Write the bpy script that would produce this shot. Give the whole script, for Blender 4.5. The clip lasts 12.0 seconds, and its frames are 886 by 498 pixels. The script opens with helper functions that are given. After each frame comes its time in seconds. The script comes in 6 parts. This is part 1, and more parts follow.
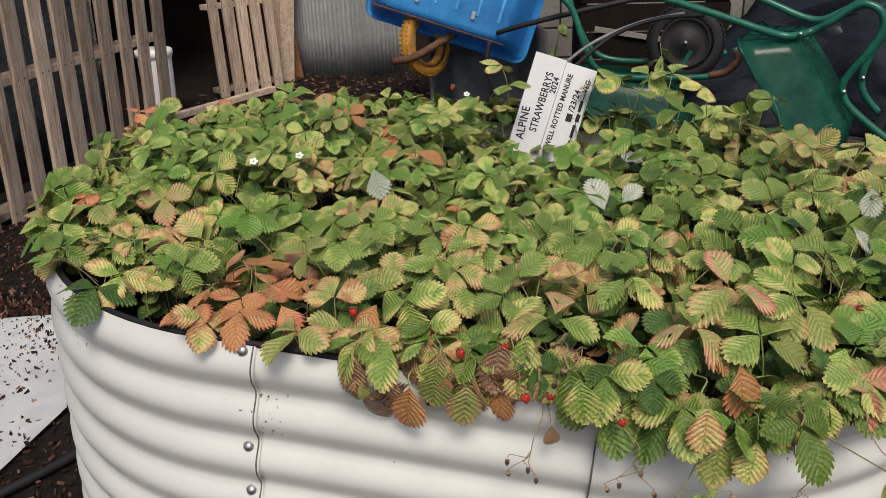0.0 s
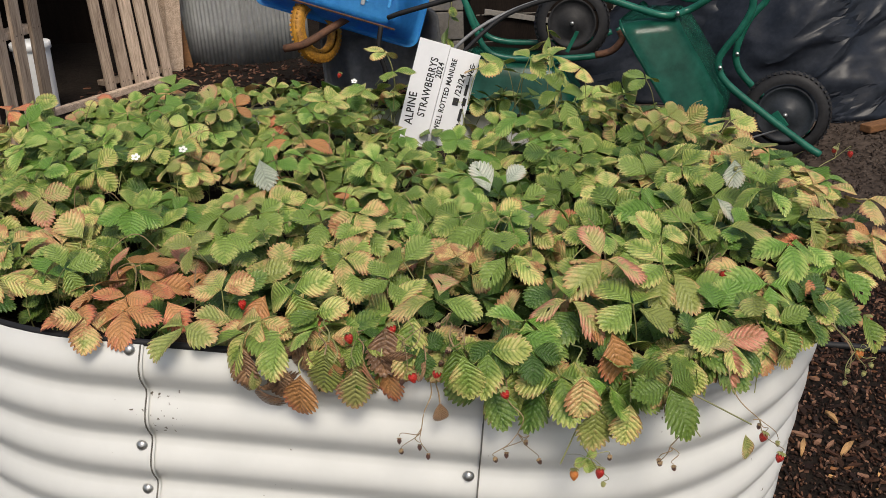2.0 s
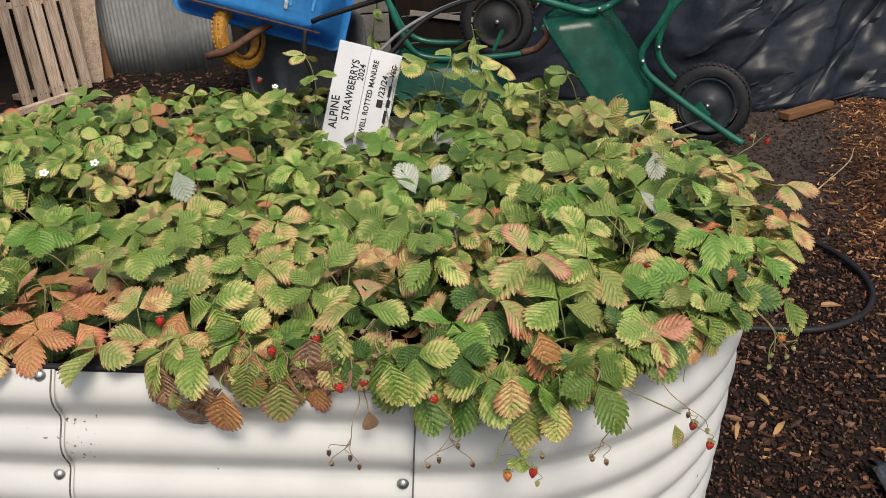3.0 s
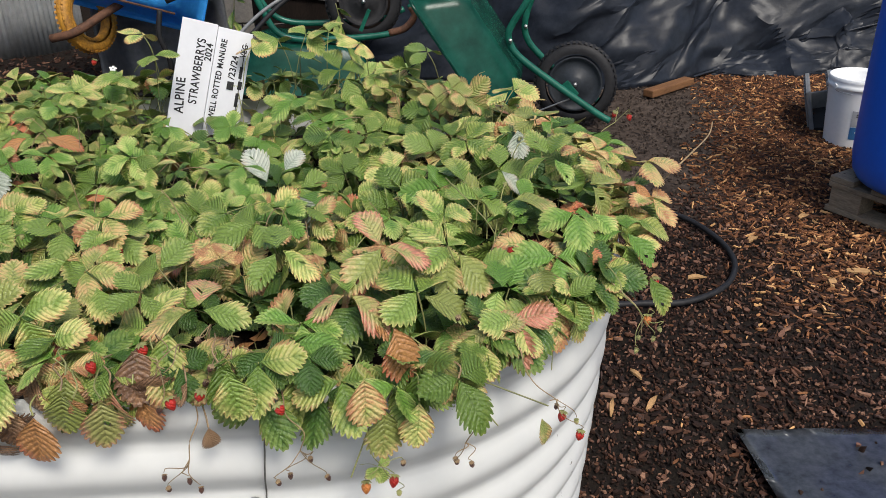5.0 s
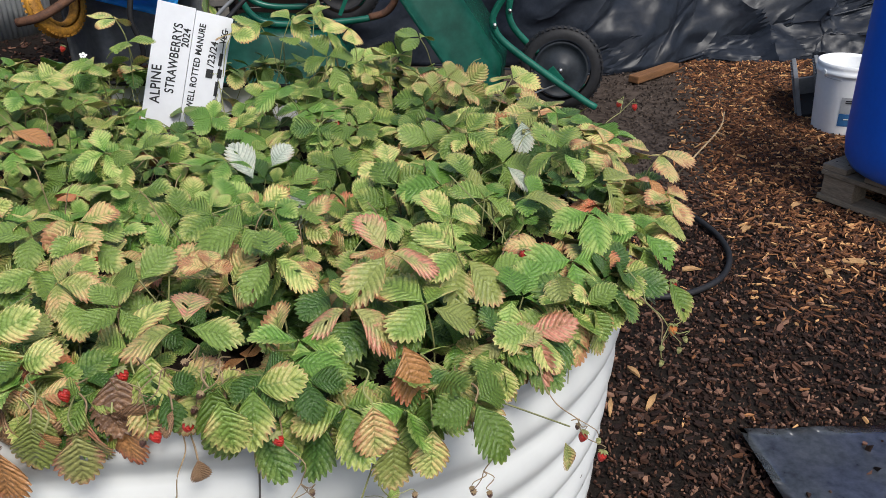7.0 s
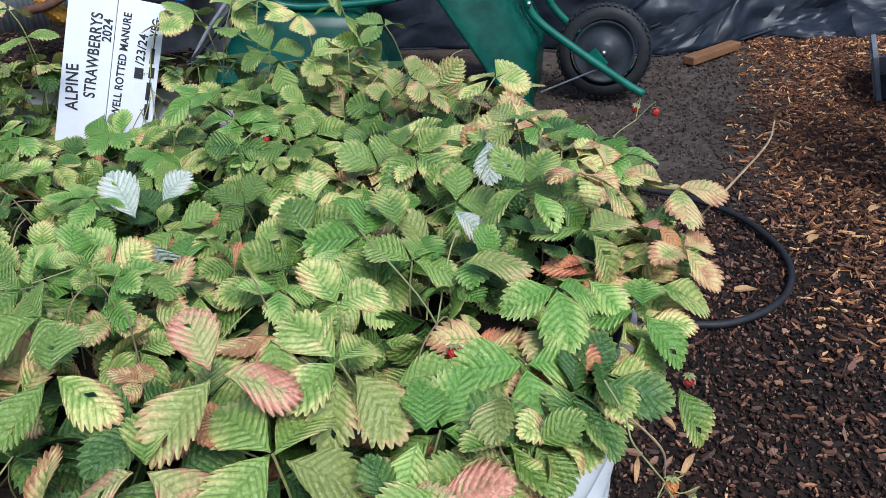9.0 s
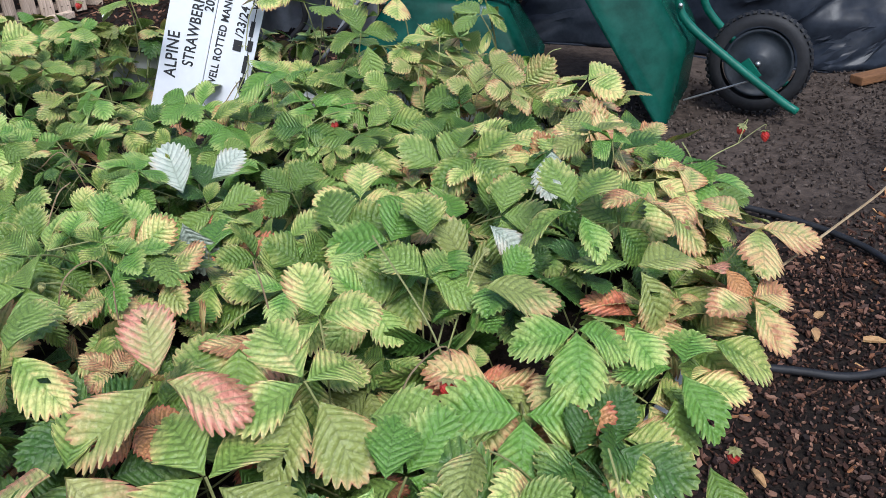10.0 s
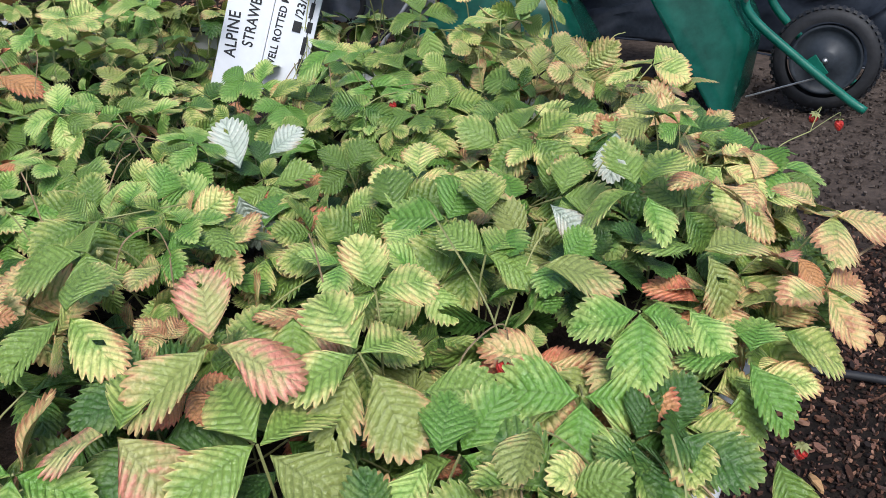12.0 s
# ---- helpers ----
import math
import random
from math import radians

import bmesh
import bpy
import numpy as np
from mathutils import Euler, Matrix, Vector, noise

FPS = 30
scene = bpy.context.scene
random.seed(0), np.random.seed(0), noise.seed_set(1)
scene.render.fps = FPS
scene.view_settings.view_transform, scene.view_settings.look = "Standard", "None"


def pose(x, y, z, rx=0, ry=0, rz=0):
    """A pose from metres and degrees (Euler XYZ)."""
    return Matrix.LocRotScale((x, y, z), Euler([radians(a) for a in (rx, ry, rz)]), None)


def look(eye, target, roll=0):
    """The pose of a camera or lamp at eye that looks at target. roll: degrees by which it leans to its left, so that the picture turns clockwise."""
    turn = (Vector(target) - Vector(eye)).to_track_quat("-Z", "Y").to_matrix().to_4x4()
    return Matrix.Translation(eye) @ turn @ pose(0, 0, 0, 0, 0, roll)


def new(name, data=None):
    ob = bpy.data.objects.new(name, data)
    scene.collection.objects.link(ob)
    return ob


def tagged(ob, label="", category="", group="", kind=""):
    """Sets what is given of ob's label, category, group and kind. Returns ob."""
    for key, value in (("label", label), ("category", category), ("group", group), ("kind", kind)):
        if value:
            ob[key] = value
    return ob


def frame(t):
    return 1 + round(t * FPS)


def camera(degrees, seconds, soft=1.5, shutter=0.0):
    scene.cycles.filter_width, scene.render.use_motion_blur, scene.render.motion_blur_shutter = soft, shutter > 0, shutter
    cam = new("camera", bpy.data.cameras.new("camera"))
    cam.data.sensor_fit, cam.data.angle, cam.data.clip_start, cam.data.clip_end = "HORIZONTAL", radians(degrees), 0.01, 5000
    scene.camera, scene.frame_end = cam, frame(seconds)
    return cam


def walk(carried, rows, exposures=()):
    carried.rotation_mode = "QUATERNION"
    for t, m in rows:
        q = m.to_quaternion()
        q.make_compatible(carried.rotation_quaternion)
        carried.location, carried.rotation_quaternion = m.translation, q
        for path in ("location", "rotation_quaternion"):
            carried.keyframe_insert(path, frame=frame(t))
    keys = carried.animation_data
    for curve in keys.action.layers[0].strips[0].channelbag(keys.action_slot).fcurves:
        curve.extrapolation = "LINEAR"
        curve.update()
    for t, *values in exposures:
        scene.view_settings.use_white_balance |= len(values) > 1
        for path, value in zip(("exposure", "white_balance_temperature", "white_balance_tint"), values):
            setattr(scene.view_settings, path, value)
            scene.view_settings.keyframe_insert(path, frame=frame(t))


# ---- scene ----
cam = camera(56.0, 12.0, soft=0.5)
PATH = [
    (0, (-0.003, -0.085, 1.3), (-0.109, 1.745, 0.499), -1.8),
    (0.5, (0.001, -0.081, 1.299), (-0.098, 1.738, 0.474), -1.9),
    (1, (0.011, -0.093, 1.304), (-0.061, 1.722, 0.465), -1.9),
    (1.5, (0.02, -0.104, 1.308), (0.033, 1.71, 0.466), -1.5),
    (2, (0.027, -0.108, 1.311), (0.141, 1.703, 0.469), -1.8),
    (2.5, (0.036, -0.102, 1.307), (0.231, 1.702, 0.466), -2.2),
    (3, (0.05, -0.093, 1.304), (0.307, 1.702, 0.461), -2.6),
    (3.5, (0.061, -0.063, 1.282), (0.435, 1.706, 0.428), -1.7),
    (3.7, (0.073, -0.046, 1.276), (0.485, 1.712, 0.416), -1.4),
    (5.3, (0.104, -0.024, 1.273), (0.638, 1.686, 0.384), -1.1),
    (5.5, (0.102, -0.024, 1.271), (0.644, 1.683, 0.381), -1.0),
    (6, (0.087, -0.005, 1.271), (0.661, 1.687, 0.372), -0.6),
    (6.5, (0.072, 0.022, 1.265), (0.66, 1.705, 0.359), -0.4),
    (7, (0.095, 0.072, 1.257), (0.668, 1.753, 0.338), -0.7),
    (7.2, (0.122, 0.101, 1.26), (0.678, 1.784, 0.333), -0.7),
    (8.8, (0.324, 0.302, 1.197), (0.749, 2.007, 0.243), -2.9),
    (9, (0.341, 0.35, 1.187), (0.761, 2.054, 0.229), -3.0),
    (9.5, (0.382, 0.422, 1.172), (0.74, 2.135, 0.205), -3.3),
    (10, (0.456, 0.413, 1.164), (0.545, 2.163, 0.199), -1.4),
    (10.5, (0.509, 0.385, 1.167), (0.484, 2.138, 0.204), -0.9),
    (11, (0.509, 0.38, 1.169), (0.464, 2.135, 0.209), -0.5),
    (11.5, (0.482, 0.363, 1.166), (0.436, 2.12, 0.212), -1.0),
    (12, (0.448, 0.42, 1.142), (0.42, 2.169, 0.172), -1.5),
]
LIGHT_METER = [(0.0, 0.08, 7100, 10), (1.5, 0.16, 7100, 10), (3.7, 0.28, 7000, 10), (5.5, 0.37, 6500, 9), (7.2, 0.40, 6350, 9), (8.8, 0.59, 5500, 8), (10.0, 0.61, 5700, 9), (12.0, 0.64, 5900, 9)]
walk(cam, [(t, look(eye, target, roll)) for t, eye, target, roll in PATH], LIGHT_METER)


# ---- light ----
world = bpy.data.worlds.new("overcast_sky")
scene.world = world
world.use_nodes = True
wn = world.node_tree
sky = wn.nodes.new("ShaderNodeTexSky")
sky.sky_type = "NISHITA"
sky.sun_disc = False
sky.sun_elevation = radians(54)
sky.sun_rotation = radians(170)
sky.air_density, sky.dust_density, sky.ozone_density = 1.0, 3.0, 1.0
wn.links.new(sky.outputs[0], wn.nodes["Background"].inputs[0])
wn.nodes["Background"].inputs[1].default_value = 0.12
sun = new("sun", bpy.data.lights.new("sun", "SUN"))
sun.data.energy, sun.data.angle, sun.data.color = 2.0, radians(20), (1.0, 0.97, 0.92)
sun.matrix_world = look((0.7, -3.0, 5.8), (0, 1.2, 0))


# ---- materials ----
def node(nt, kind, **values):
    n = nt.nodes.new(kind)
    for k, v in values.items():
        n.inputs[k].default_value = v
    return n


def surface(name, dark, light, scale=8.0, rough=0.6, metal=0.0, bump=0.2, fine=60.0, spread=0.12, stretch=(1, 1, 1), spec=0.5):
    """A material of two colours mixed by noise at two scales, with a little difference from piece to piece."""
    m = bpy.data.materials.new(name)
    m.use_nodes = True
    nt = m.node_tree
    b = nt.nodes["Principled BSDF"]
    co = nt.nodes.new("ShaderNodeTexCoord")
    mp = nt.nodes.new("ShaderNodeMapping")
    mp.inputs["Scale"].default_value = stretch
    nt.links.new(co.outputs["Object"], mp.inputs[0])
    big = node(nt, "ShaderNodeTexNoise", Scale=scale, Detail=6.0, Roughness=0.6)
    small = node(nt, "ShaderNodeTexNoise", Scale=fine, Detail=4.0, Roughness=0.65)
    for n in (big, small):
        nt.links.new(mp.outputs[0], n.inputs["Vector"])
    info = nt.nodes.new("ShaderNodeObjectInfo")
    add = nt.nodes.new("ShaderNodeMath")
    add.operation = "MULTIPLY_ADD"
    add.inputs[1].default_value = 0.6
    nt.links.new(small.outputs[0], add.inputs[0])
    half = nt.nodes.new("ShaderNodeMath")
    half.operation = "MULTIPLY"
    half.inputs[1].default_value = 0.4
    nt.links.new(big.outputs[0], half.inputs[0])
    nt.links.new(half.outputs[0], add.inputs[2])
    ramp = nt.nodes.new("ShaderNodeValToRGB")
    ramp.color_ramp.elements[0].position, ramp.color_ramp.elements[1].position = 0.32, 0.68
    ramp.color_ramp.elements[0].color, ramp.color_ramp.elements[1].color = (*dark, 1), (*light, 1)
    nt.links.new(add.outputs[0], ramp.inputs[0])
    hsv = nt.nodes.new("ShaderNodeHueSaturation")
    vary = nt.nodes.new("ShaderNodeMapRange")
    vary.inputs["To Min"].default_value, vary.inputs["To Max"].default_value = 1 - spread, 1 + spread
    nt.links.new(info.outputs["Random"], vary.inputs[0])
    nt.links.new(vary.outputs[0], hsv.inputs["Value"])
    nt.links.new(ramp.outputs[0], hsv.inputs["Color"])
    nt.links.new(hsv.outputs[0], b.inputs["Base Color"])
    b.inputs["Roughness"].default_value, b.inputs["Metallic"].default_value = rough, metal
    b.inputs["Specular IOR Level"].default_value = spec
    if bump:
        bp = node(nt, "ShaderNodeBump", Strength=bump, Distance=0.004)
        nt.links.new(add.outputs[0], bp.inputs["Height"])
        nt.links.new(bp.outputs[0], b.inputs["Normal"])
    return m


def leaf_material(name, core, margin, edge, dry, dry_from):
    """A toothed leaf that goes from one colour along its veins to another near the margin, with a discoloured rim and
    blotches. UV: across in u, veins along v."""
    m = bpy.data.materials.new(name)
    m.use_nodes = True
    nt = m.node_tree
    b = nt.nodes["Principled BSDF"]
    uv = nt.nodes.new("ShaderNodeTexCoord")
    sep = nt.nodes.new("ShaderNodeSeparateXYZ")
    nt.links.new(uv.outputs["UV"], sep.inputs[0])

    def calc(op, a, c=None, clamp=False):
        n = nt.nodes.new("ShaderNodeMath")
        n.operation, n.use_clamp = op, clamp
        for i, v in enumerate((a, c)):
            if v is None:
                continue
            if isinstance(v, (int, float)):
                n.inputs[i].default_value = v
            else:
                nt.links.new(v, n.inputs[i])
        return n.outputs[0]

    def step(value, low, high):
        n = nt.nodes.new("ShaderNodeMapRange")
        n.interpolation_type = "SMOOTHSTEP"
        n.inputs["From Min"].default_value, n.inputs["From Max"].default_value = low, high
        nt.links.new(value, n.inputs[0])
        return n.outputs[0]

    def mixed(fac, one, two):
        n = nt.nodes.new("ShaderNodeMix")
        n.data_type = "RGBA"
        nt.links.new(fac, n.inputs["Factor"])
        for key, v in ((6, one), (7, two)):
            if isinstance(v, tuple):
                n.inputs[key].default_value = (*v, 1)
            else:
                nt.links.new(v, n.inputs[key])
        return n.outputs[2]

    across = calc("ABSOLUTE", calc("MULTIPLY", calc("SUBTRACT", sep.outputs[0], 0.5), 2.0))
    info = nt.nodes.new("ShaderNodeObjectInfo")
    offset = nt.nodes.new("ShaderNodeVectorMath")
    offset.operation = "ADD"
    shift = nt.nodes.new("ShaderNodeCombineXYZ")
    nt.links.new(calc("MULTIPLY", info.outputs["Random"], 37.0), shift.inputs[0])
    nt.links.new(uv.outputs["Object"], offset.inputs[0])
    nt.links.new(shift.outputs[0], offset.inputs[1])
    bend = node(nt, "ShaderNodeTexNoise", Scale=3.0, Detail=1.0)
    blot = node(nt, "ShaderNodeTexNoise", Scale=1.7, Detail=5.0, Roughness=0.62)
    fine = node(nt, "ShaderNodeTexNoise", Scale=22.0, Detail=4.0, Roughness=0.65)
    quilt = node(nt, "ShaderNodeTexVoronoi", Scale=15.0)
    for n in (bend, blot, fine, quilt):
        nt.links.new(offset.outputs[0], n.inputs["Vector"])
    phase = calc("MULTIPLY", calc("ADD", sep.outputs[1], calc("MULTIPLY", calc("SUBTRACT", bend.outputs[0], 0.5), 0.03)), 2 * math.pi * TEETH)
    between = calc("MULTIPLY", calc("ADD", 1.0, calc("COSINE", phase)), 0.5)
    ribs = calc("POWER", calc("SUBTRACT", 1.0, between), 8.0)
    mid = calc("SUBTRACT", 1.0, calc("MULTIPLY", across, 13.0), True)
    veins = calc("MAXIMUM", ribs, mid)
    luck = calc("MULTIPLY", calc("SUBTRACT", info.outputs["Random"], 0.5), 0.5)
    fade = calc("ADD", calc("ADD", calc("MULTIPLY", across, 0.42), calc("MULTIPLY", sep.outputs[1], 0.16)), calc("ADD", calc("MULTIPLY", calc("SUBTRACT", blot.outputs[0], 0.5), 1.7), calc("MULTIPLY", luck, 1.1)))
    fade = calc("ADD", calc("ADD", fade, calc("MULTIPLY", fine.outputs[0], 0.22)), calc("MULTIPLY", calc("SUBTRACT", between, 0.5), 0.05))
    col = mixed(step(fade, 0.26, 0.74), core, margin)
    age = calc("ADD", calc("ADD", blot.outputs[0], calc("MULTIPLY", calc("POWER", across, 6.0), 0.24)), calc("ADD", calc("MULTIPLY", luck, 0.55), calc("MULTIPLY", fine.outputs[0], 0.15)))
    age = calc("ADD", age, calc("MULTIPLY", calc("SUBTRACT", between, 0.5), 0.06))
    col = mixed(calc("MULTIPLY", step(age, dry_from, dry_from + 0.14), calc("SUBTRACT", 1.0, calc("MULTIPLY", veins, 0.3))), col, edge)
    col = mixed(step(age, dry_from + 0.13, dry_from + 0.22), col, dry)
    # Darker veins: their own green, plus the shading of the folds painted in.
    col = mixed(calc("MULTIPLY", calc("MULTIPLY", veins, 0.85), calc("SUBTRACT", 1.0, calc("MULTIPLY", blot.outputs[0], 0.8))), col, tuple(0.5 * c for c in core))
    hsv = nt.nodes.new("ShaderNodeHueSaturation")
    val = nt.nodes.new("ShaderNodeMapRange")
    val.inputs["To Min"].default_value, val.inputs["To Max"].default_value = 0.57, 1.11
    nt.links.new(calc("ADD", calc("MULTIPLY", info.outputs["Random"], 0.55), calc("MULTIPLY", calc("SUBTRACT", fine.outputs[0], 0.1), 0.6)), val.inputs[0])
    nt.links.new(val.outputs[0], hsv.inputs["Value"])
    nt.links.new(col, hsv.inputs["Color"])
    nt.links.new(hsv.outputs[0], b.inputs["Base Color"])
    b.inputs["Roughness"].default_value = 0.28
    b.inputs["Specular IOR Level"].default_value = 0.46
    hsv.inputs["Saturation"].default_value = 1.02
    height = calc("ADD", calc("ADD", calc("MULTIPLY", calc("POWER", between, 0.5), 0.22), calc("MULTIPLY", quilt.outputs["Distance"], -0.4)), calc("MULTIPLY", fine.outputs[0], 0.35))
    bp = node(nt, "ShaderNodeBump", Strength=1.0, Distance=0.003)
    nt.links.new(height, bp.inputs["Height"])
    nt.links.new(bp.outputs[0], b.inputs["Normal"])
    trans = nt.nodes.new("ShaderNodeBsdfTranslucent")
    nt.links.new(hsv.outputs[0], trans.inputs[0])
    mix = nt.nodes.new("ShaderNodeMixShader")
    mix.inputs[0].default_value = 0.09
    nt.links.new(b.outputs[0], mix.inputs[1])
    nt.links.new(trans.outputs[0], mix.inputs[2])
    nt.links.new(mix.outputs[0], nt.nodes["Material Output"].inputs[0])
    return m


TEETH = 9
LEAF = {
    "green": leaf_material("leaf_green", (0.150, 0.245, 0.045), (0.42, 0.46, 0.125), (0.58, 0.51, 0.20), (0.42, 0.25, 0.11), 0.70),
    "bright": leaf_material("leaf_bright_green", (0.165, 0.325, 0.056), (0.42, 0.53, 0.15), (0.60, 0.58, 0.22), (0.45, 0.30, 0.12), 0.76),
    "pale": leaf_material("leaf_yellow_green", (0.25, 0.37, 0.080), (0.64, 0.63, 0.22), (0.70, 0.57, 0.23), (0.52, 0.29, 0.13), 0.66),
    "tan": leaf_material("leaf_tan", (0.34, 0.39, 0.11), (0.74, 0.57, 0.26), (0.66, 0.44, 0.20), (0.46, 0.22, 0.11), 0.60),
    "orange": leaf_material("leaf_orange_red", (0.62, 0.31, 0.13), (0.72, 0.31, 0.16), (0.64, 0.20, 0.11), (0.28, 0.09, 0.05), 0.62),
    "pink": leaf_material("leaf_pink", (0.42, 0.42, 0.15), (0.76, 0.38, 0.26), (0.62, 0.25, 0.17), (0.40, 0.18, 0.10), 0.62),
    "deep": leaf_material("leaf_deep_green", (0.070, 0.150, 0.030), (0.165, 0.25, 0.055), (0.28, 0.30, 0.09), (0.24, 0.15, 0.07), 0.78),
    "brown": leaf_material("leaf_withered_brown", (0.48, 0.29, 0.16), (0.38, 0.21, 0.12), (0.27, 0.15, 0.085), (0.16, 0.09, 0.055), 0.55),
    "white": leaf_material("leaf_underside_white", (0.40, 0.46, 0.36), (0.56, 0.59, 0.49), (0.56, 0.53, 0.42), (0.43, 0.36, 0.26), 0.72),
}
STEM = surface("stem_green", (0.16, 0.19, 0.06), (0.30, 0.28, 0.11), 20, 0.6, spread=0.25)
STEM_DRY = surface("stem_dry", (0.16, 0.10, 0.05), (0.34, 0.25, 0.14), 20, 0.7, spread=0.25)
CREAM = surface("cream_painted_steel", (0.615, 0.62, 0.60), (0.69, 0.695, 0.675), 3, 0.32, bump=0.02, fine=14, spread=0.02)
nt = CREAM.node_tree
specks = node(nt, "ShaderNodeTexNoise", Scale=130.0, Detail=2.0)
patch = node(nt, "ShaderNodeTexNoise", Scale=5.0, Detail=3.0)
coord = nt.nodes.new("ShaderNodeTexCoord")
pick = nt.nodes.new("ShaderNodeMath")
pick.operation = "MULTIPLY"
grow = nt.nodes.new("ShaderNodeMapRange")
grow.inputs["From Min"].default_value, grow.inputs["From Max"].default_value = 0.45, 0.485
for n in (specks, patch):
    nt.links.new(coord.outputs["Object"], n.inputs["Vector"])
nt.links.new(specks.outputs[0], pick.inputs[0])
nt.links.new(patch.outputs[0], pick.inputs[1])
nt.links.new(pick.outputs[0], grow.inputs[0])
dirty = nt.nodes.new("ShaderNodeMix")
dirty.data_type = "RGBA"
dirty.inputs[7].default_value = (0.12, 0.10, 0.08, 1)
clean = nt.nodes["Principled BSDF"].inputs["Base Color"].links[0].from_socket
nt.links.new(clean, dirty.inputs[6])
nt.links.new(grow.outputs[0], dirty.inputs["Factor"])
nt.links.new(dirty.outputs[2], nt.nodes["Principled BSDF"].inputs["Base Color"])
BLACK_RUBBER = surface("black_rubber", (0.008, 0.008, 0.009), (0.022, 0.022, 0.024), 12, 0.6, spec=0.3)
SEAM_LINE = surface("seam_line", (0.05, 0.045, 0.04), (0.22, 0.21, 0.19), 30, 0.8, bump=0.1)
STEEL = surface("zinc_bolt", (0.35, 0.35, 0.34), (0.55, 0.55, 0.54), 30, 0.35, 0.9)
SOIL = surface("dark_soil", (0.004, 0.003, 0.0025), (0.042, 0.029, 0.022), 7, 0.95, bump=1.0, fine=42, spec=0.2)
for n in SOIL.node_tree.nodes:
    if n.type == "BUMP":
        n.inputs["Distance"].default_value = 0.03
GREEN_PAINT = surface("green_painted_steel", (0.004, 0.070, 0.046), (0.018, 0.155, 0.105), 3, 0.24, bump=0.05, fine=12, spread=0.04, spec=0.42)
BLUE_PLASTIC = surface("blue_plastic", (0.004, 0.11, 0.62), (0.006, 0.13, 0.70), 3, 0.4, bump=0.03, spread=0.03)
TARP = surface("black_tarpaulin", (0.010, 0.013, 0.019), (0.024, 0.029, 0.040), 5, 0.36, bump=0.3, fine=40, spec=0.22)
EARTH = surface("damp_earth", (0.020, 0.0145, 0.0115), (0.105, 0.079, 0.063), 4, 0.85, bump=1.0, fine=26, spec=0.12)
nt = EARTH.node_tree
for n in nt.nodes:
    if n.type == "BUMP":
        n.inputs["Distance"].default_value = 0.02
# Dark humus under the mulch round the bed, paler trodden earth by the wheelbarrow.
coord = nt.nodes.new("ShaderNodeTexCoord")
split = nt.nodes.new("ShaderNodeSeparateXYZ")
wavy = node(nt, "ShaderNodeTexNoise", Scale=3.0, Detail=4.0)
where = nt.nodes.new("ShaderNodeMath")
where.operation = "MULTIPLY_ADD"
where.inputs[1].default_value = 0.9
trod = nt.nodes.new("ShaderNodeMapRange")
trod.inputs["From Min"].default_value, trod.inputs["From Max"].default_value = 2.75, 3.2
nt.links.new(coord.outputs["Object"], split.inputs[0])
nt.links.new(coord.outputs["Object"], wavy.inputs["Vector"])
nt.links.new(wavy.outputs[0], where.inputs[0])
nt.links.new(split.outputs[1], where.inputs[2])
nt.links.new(where.outputs[0], trod.inputs[0])
humus = nt.nodes.new("ShaderNodeMix")
humus.data_type, humus.blend_type = "RGBA", "MULTIPLY"
humus.inputs["Factor"].default_value = 1.0
tint = nt.nodes.new("ShaderNodeMapRange")
tint.inputs["To Min"].default_value = 0.22
# Ground below x = 0.5 stays at the dark tint, which includes the bay's shade.
side = nt.nodes.new("ShaderNodeMapRange")
side.inputs["From Min"].default_value, side.inputs["From Max"].default_value = 0.5, 1.3
nt.links.new(split.outputs[0], side.inputs[0])
both = nt.nodes.new("ShaderNodeMath")
both.operation = "MULTIPLY"
nt.links.new(trod.outputs[0], both.inputs[0])
nt.links.new(side.outputs[0], both.inputs[1])
nt.links.new(both.outputs[0], tint.inputs[0])
bare = nt.nodes["Principled BSDF"].inputs["Base Color"].links[0].from_socket
nt.links.new(bare, humus.inputs[6])
nt.links.new(tint.outputs[0], humus.inputs[7])
nt.links.new(humus.outputs[2], nt.nodes["Principled BSDF"].inputs["Base Color"])
WHITE_PLASTIC = surface("white_plastic", (0.80, 0.81, 0.80), (0.88, 0.88, 0.87), 6, 0.4, bump=0.03, spread=0.03)
WOOD_GREY = surface("weathered_pallet_wood", (0.15, 0.10, 0.07), (0.62, 0.49, 0.38), 4, 0.85, bump=0.8, fine=20, stretch=(7, 0.4, 7), spread=0.42, spec=0.2)
IRON = surface("galvanised_corrugated_iron", (0.468, 0.481, 0.481), (0.676, 0.689, 0.676), 3, 0.5, 0.1, bump=0.05, fine=18)


# ---- mesh helpers ----
def mesh_object(name, bm, material, parent=None, label="", smooth=False):
    data = bpy.data.meshes.new(name)
    bm.to_mesh(data)
    bm.free()
    data.materials.append(material)
    if smooth:
        data.polygons.foreach_set("use_smooth", [True] * len(data.polygons))
    ob = new(name, data)
    if parent:
        ob.parent = parent
    return tagged(ob, label)


def part(name, bm, material, parent, label="", smooth=False):
    return mesh_object(name, bm, material, parent, label, smooth)


def thing(name, label, category, m=None, group="", kind=""):
    ob = new(name)
    ob.empty_display_size = 0.05
    if m is not None:
        ob.matrix_basis = m
    return tagged(ob, label, category, group, kind)


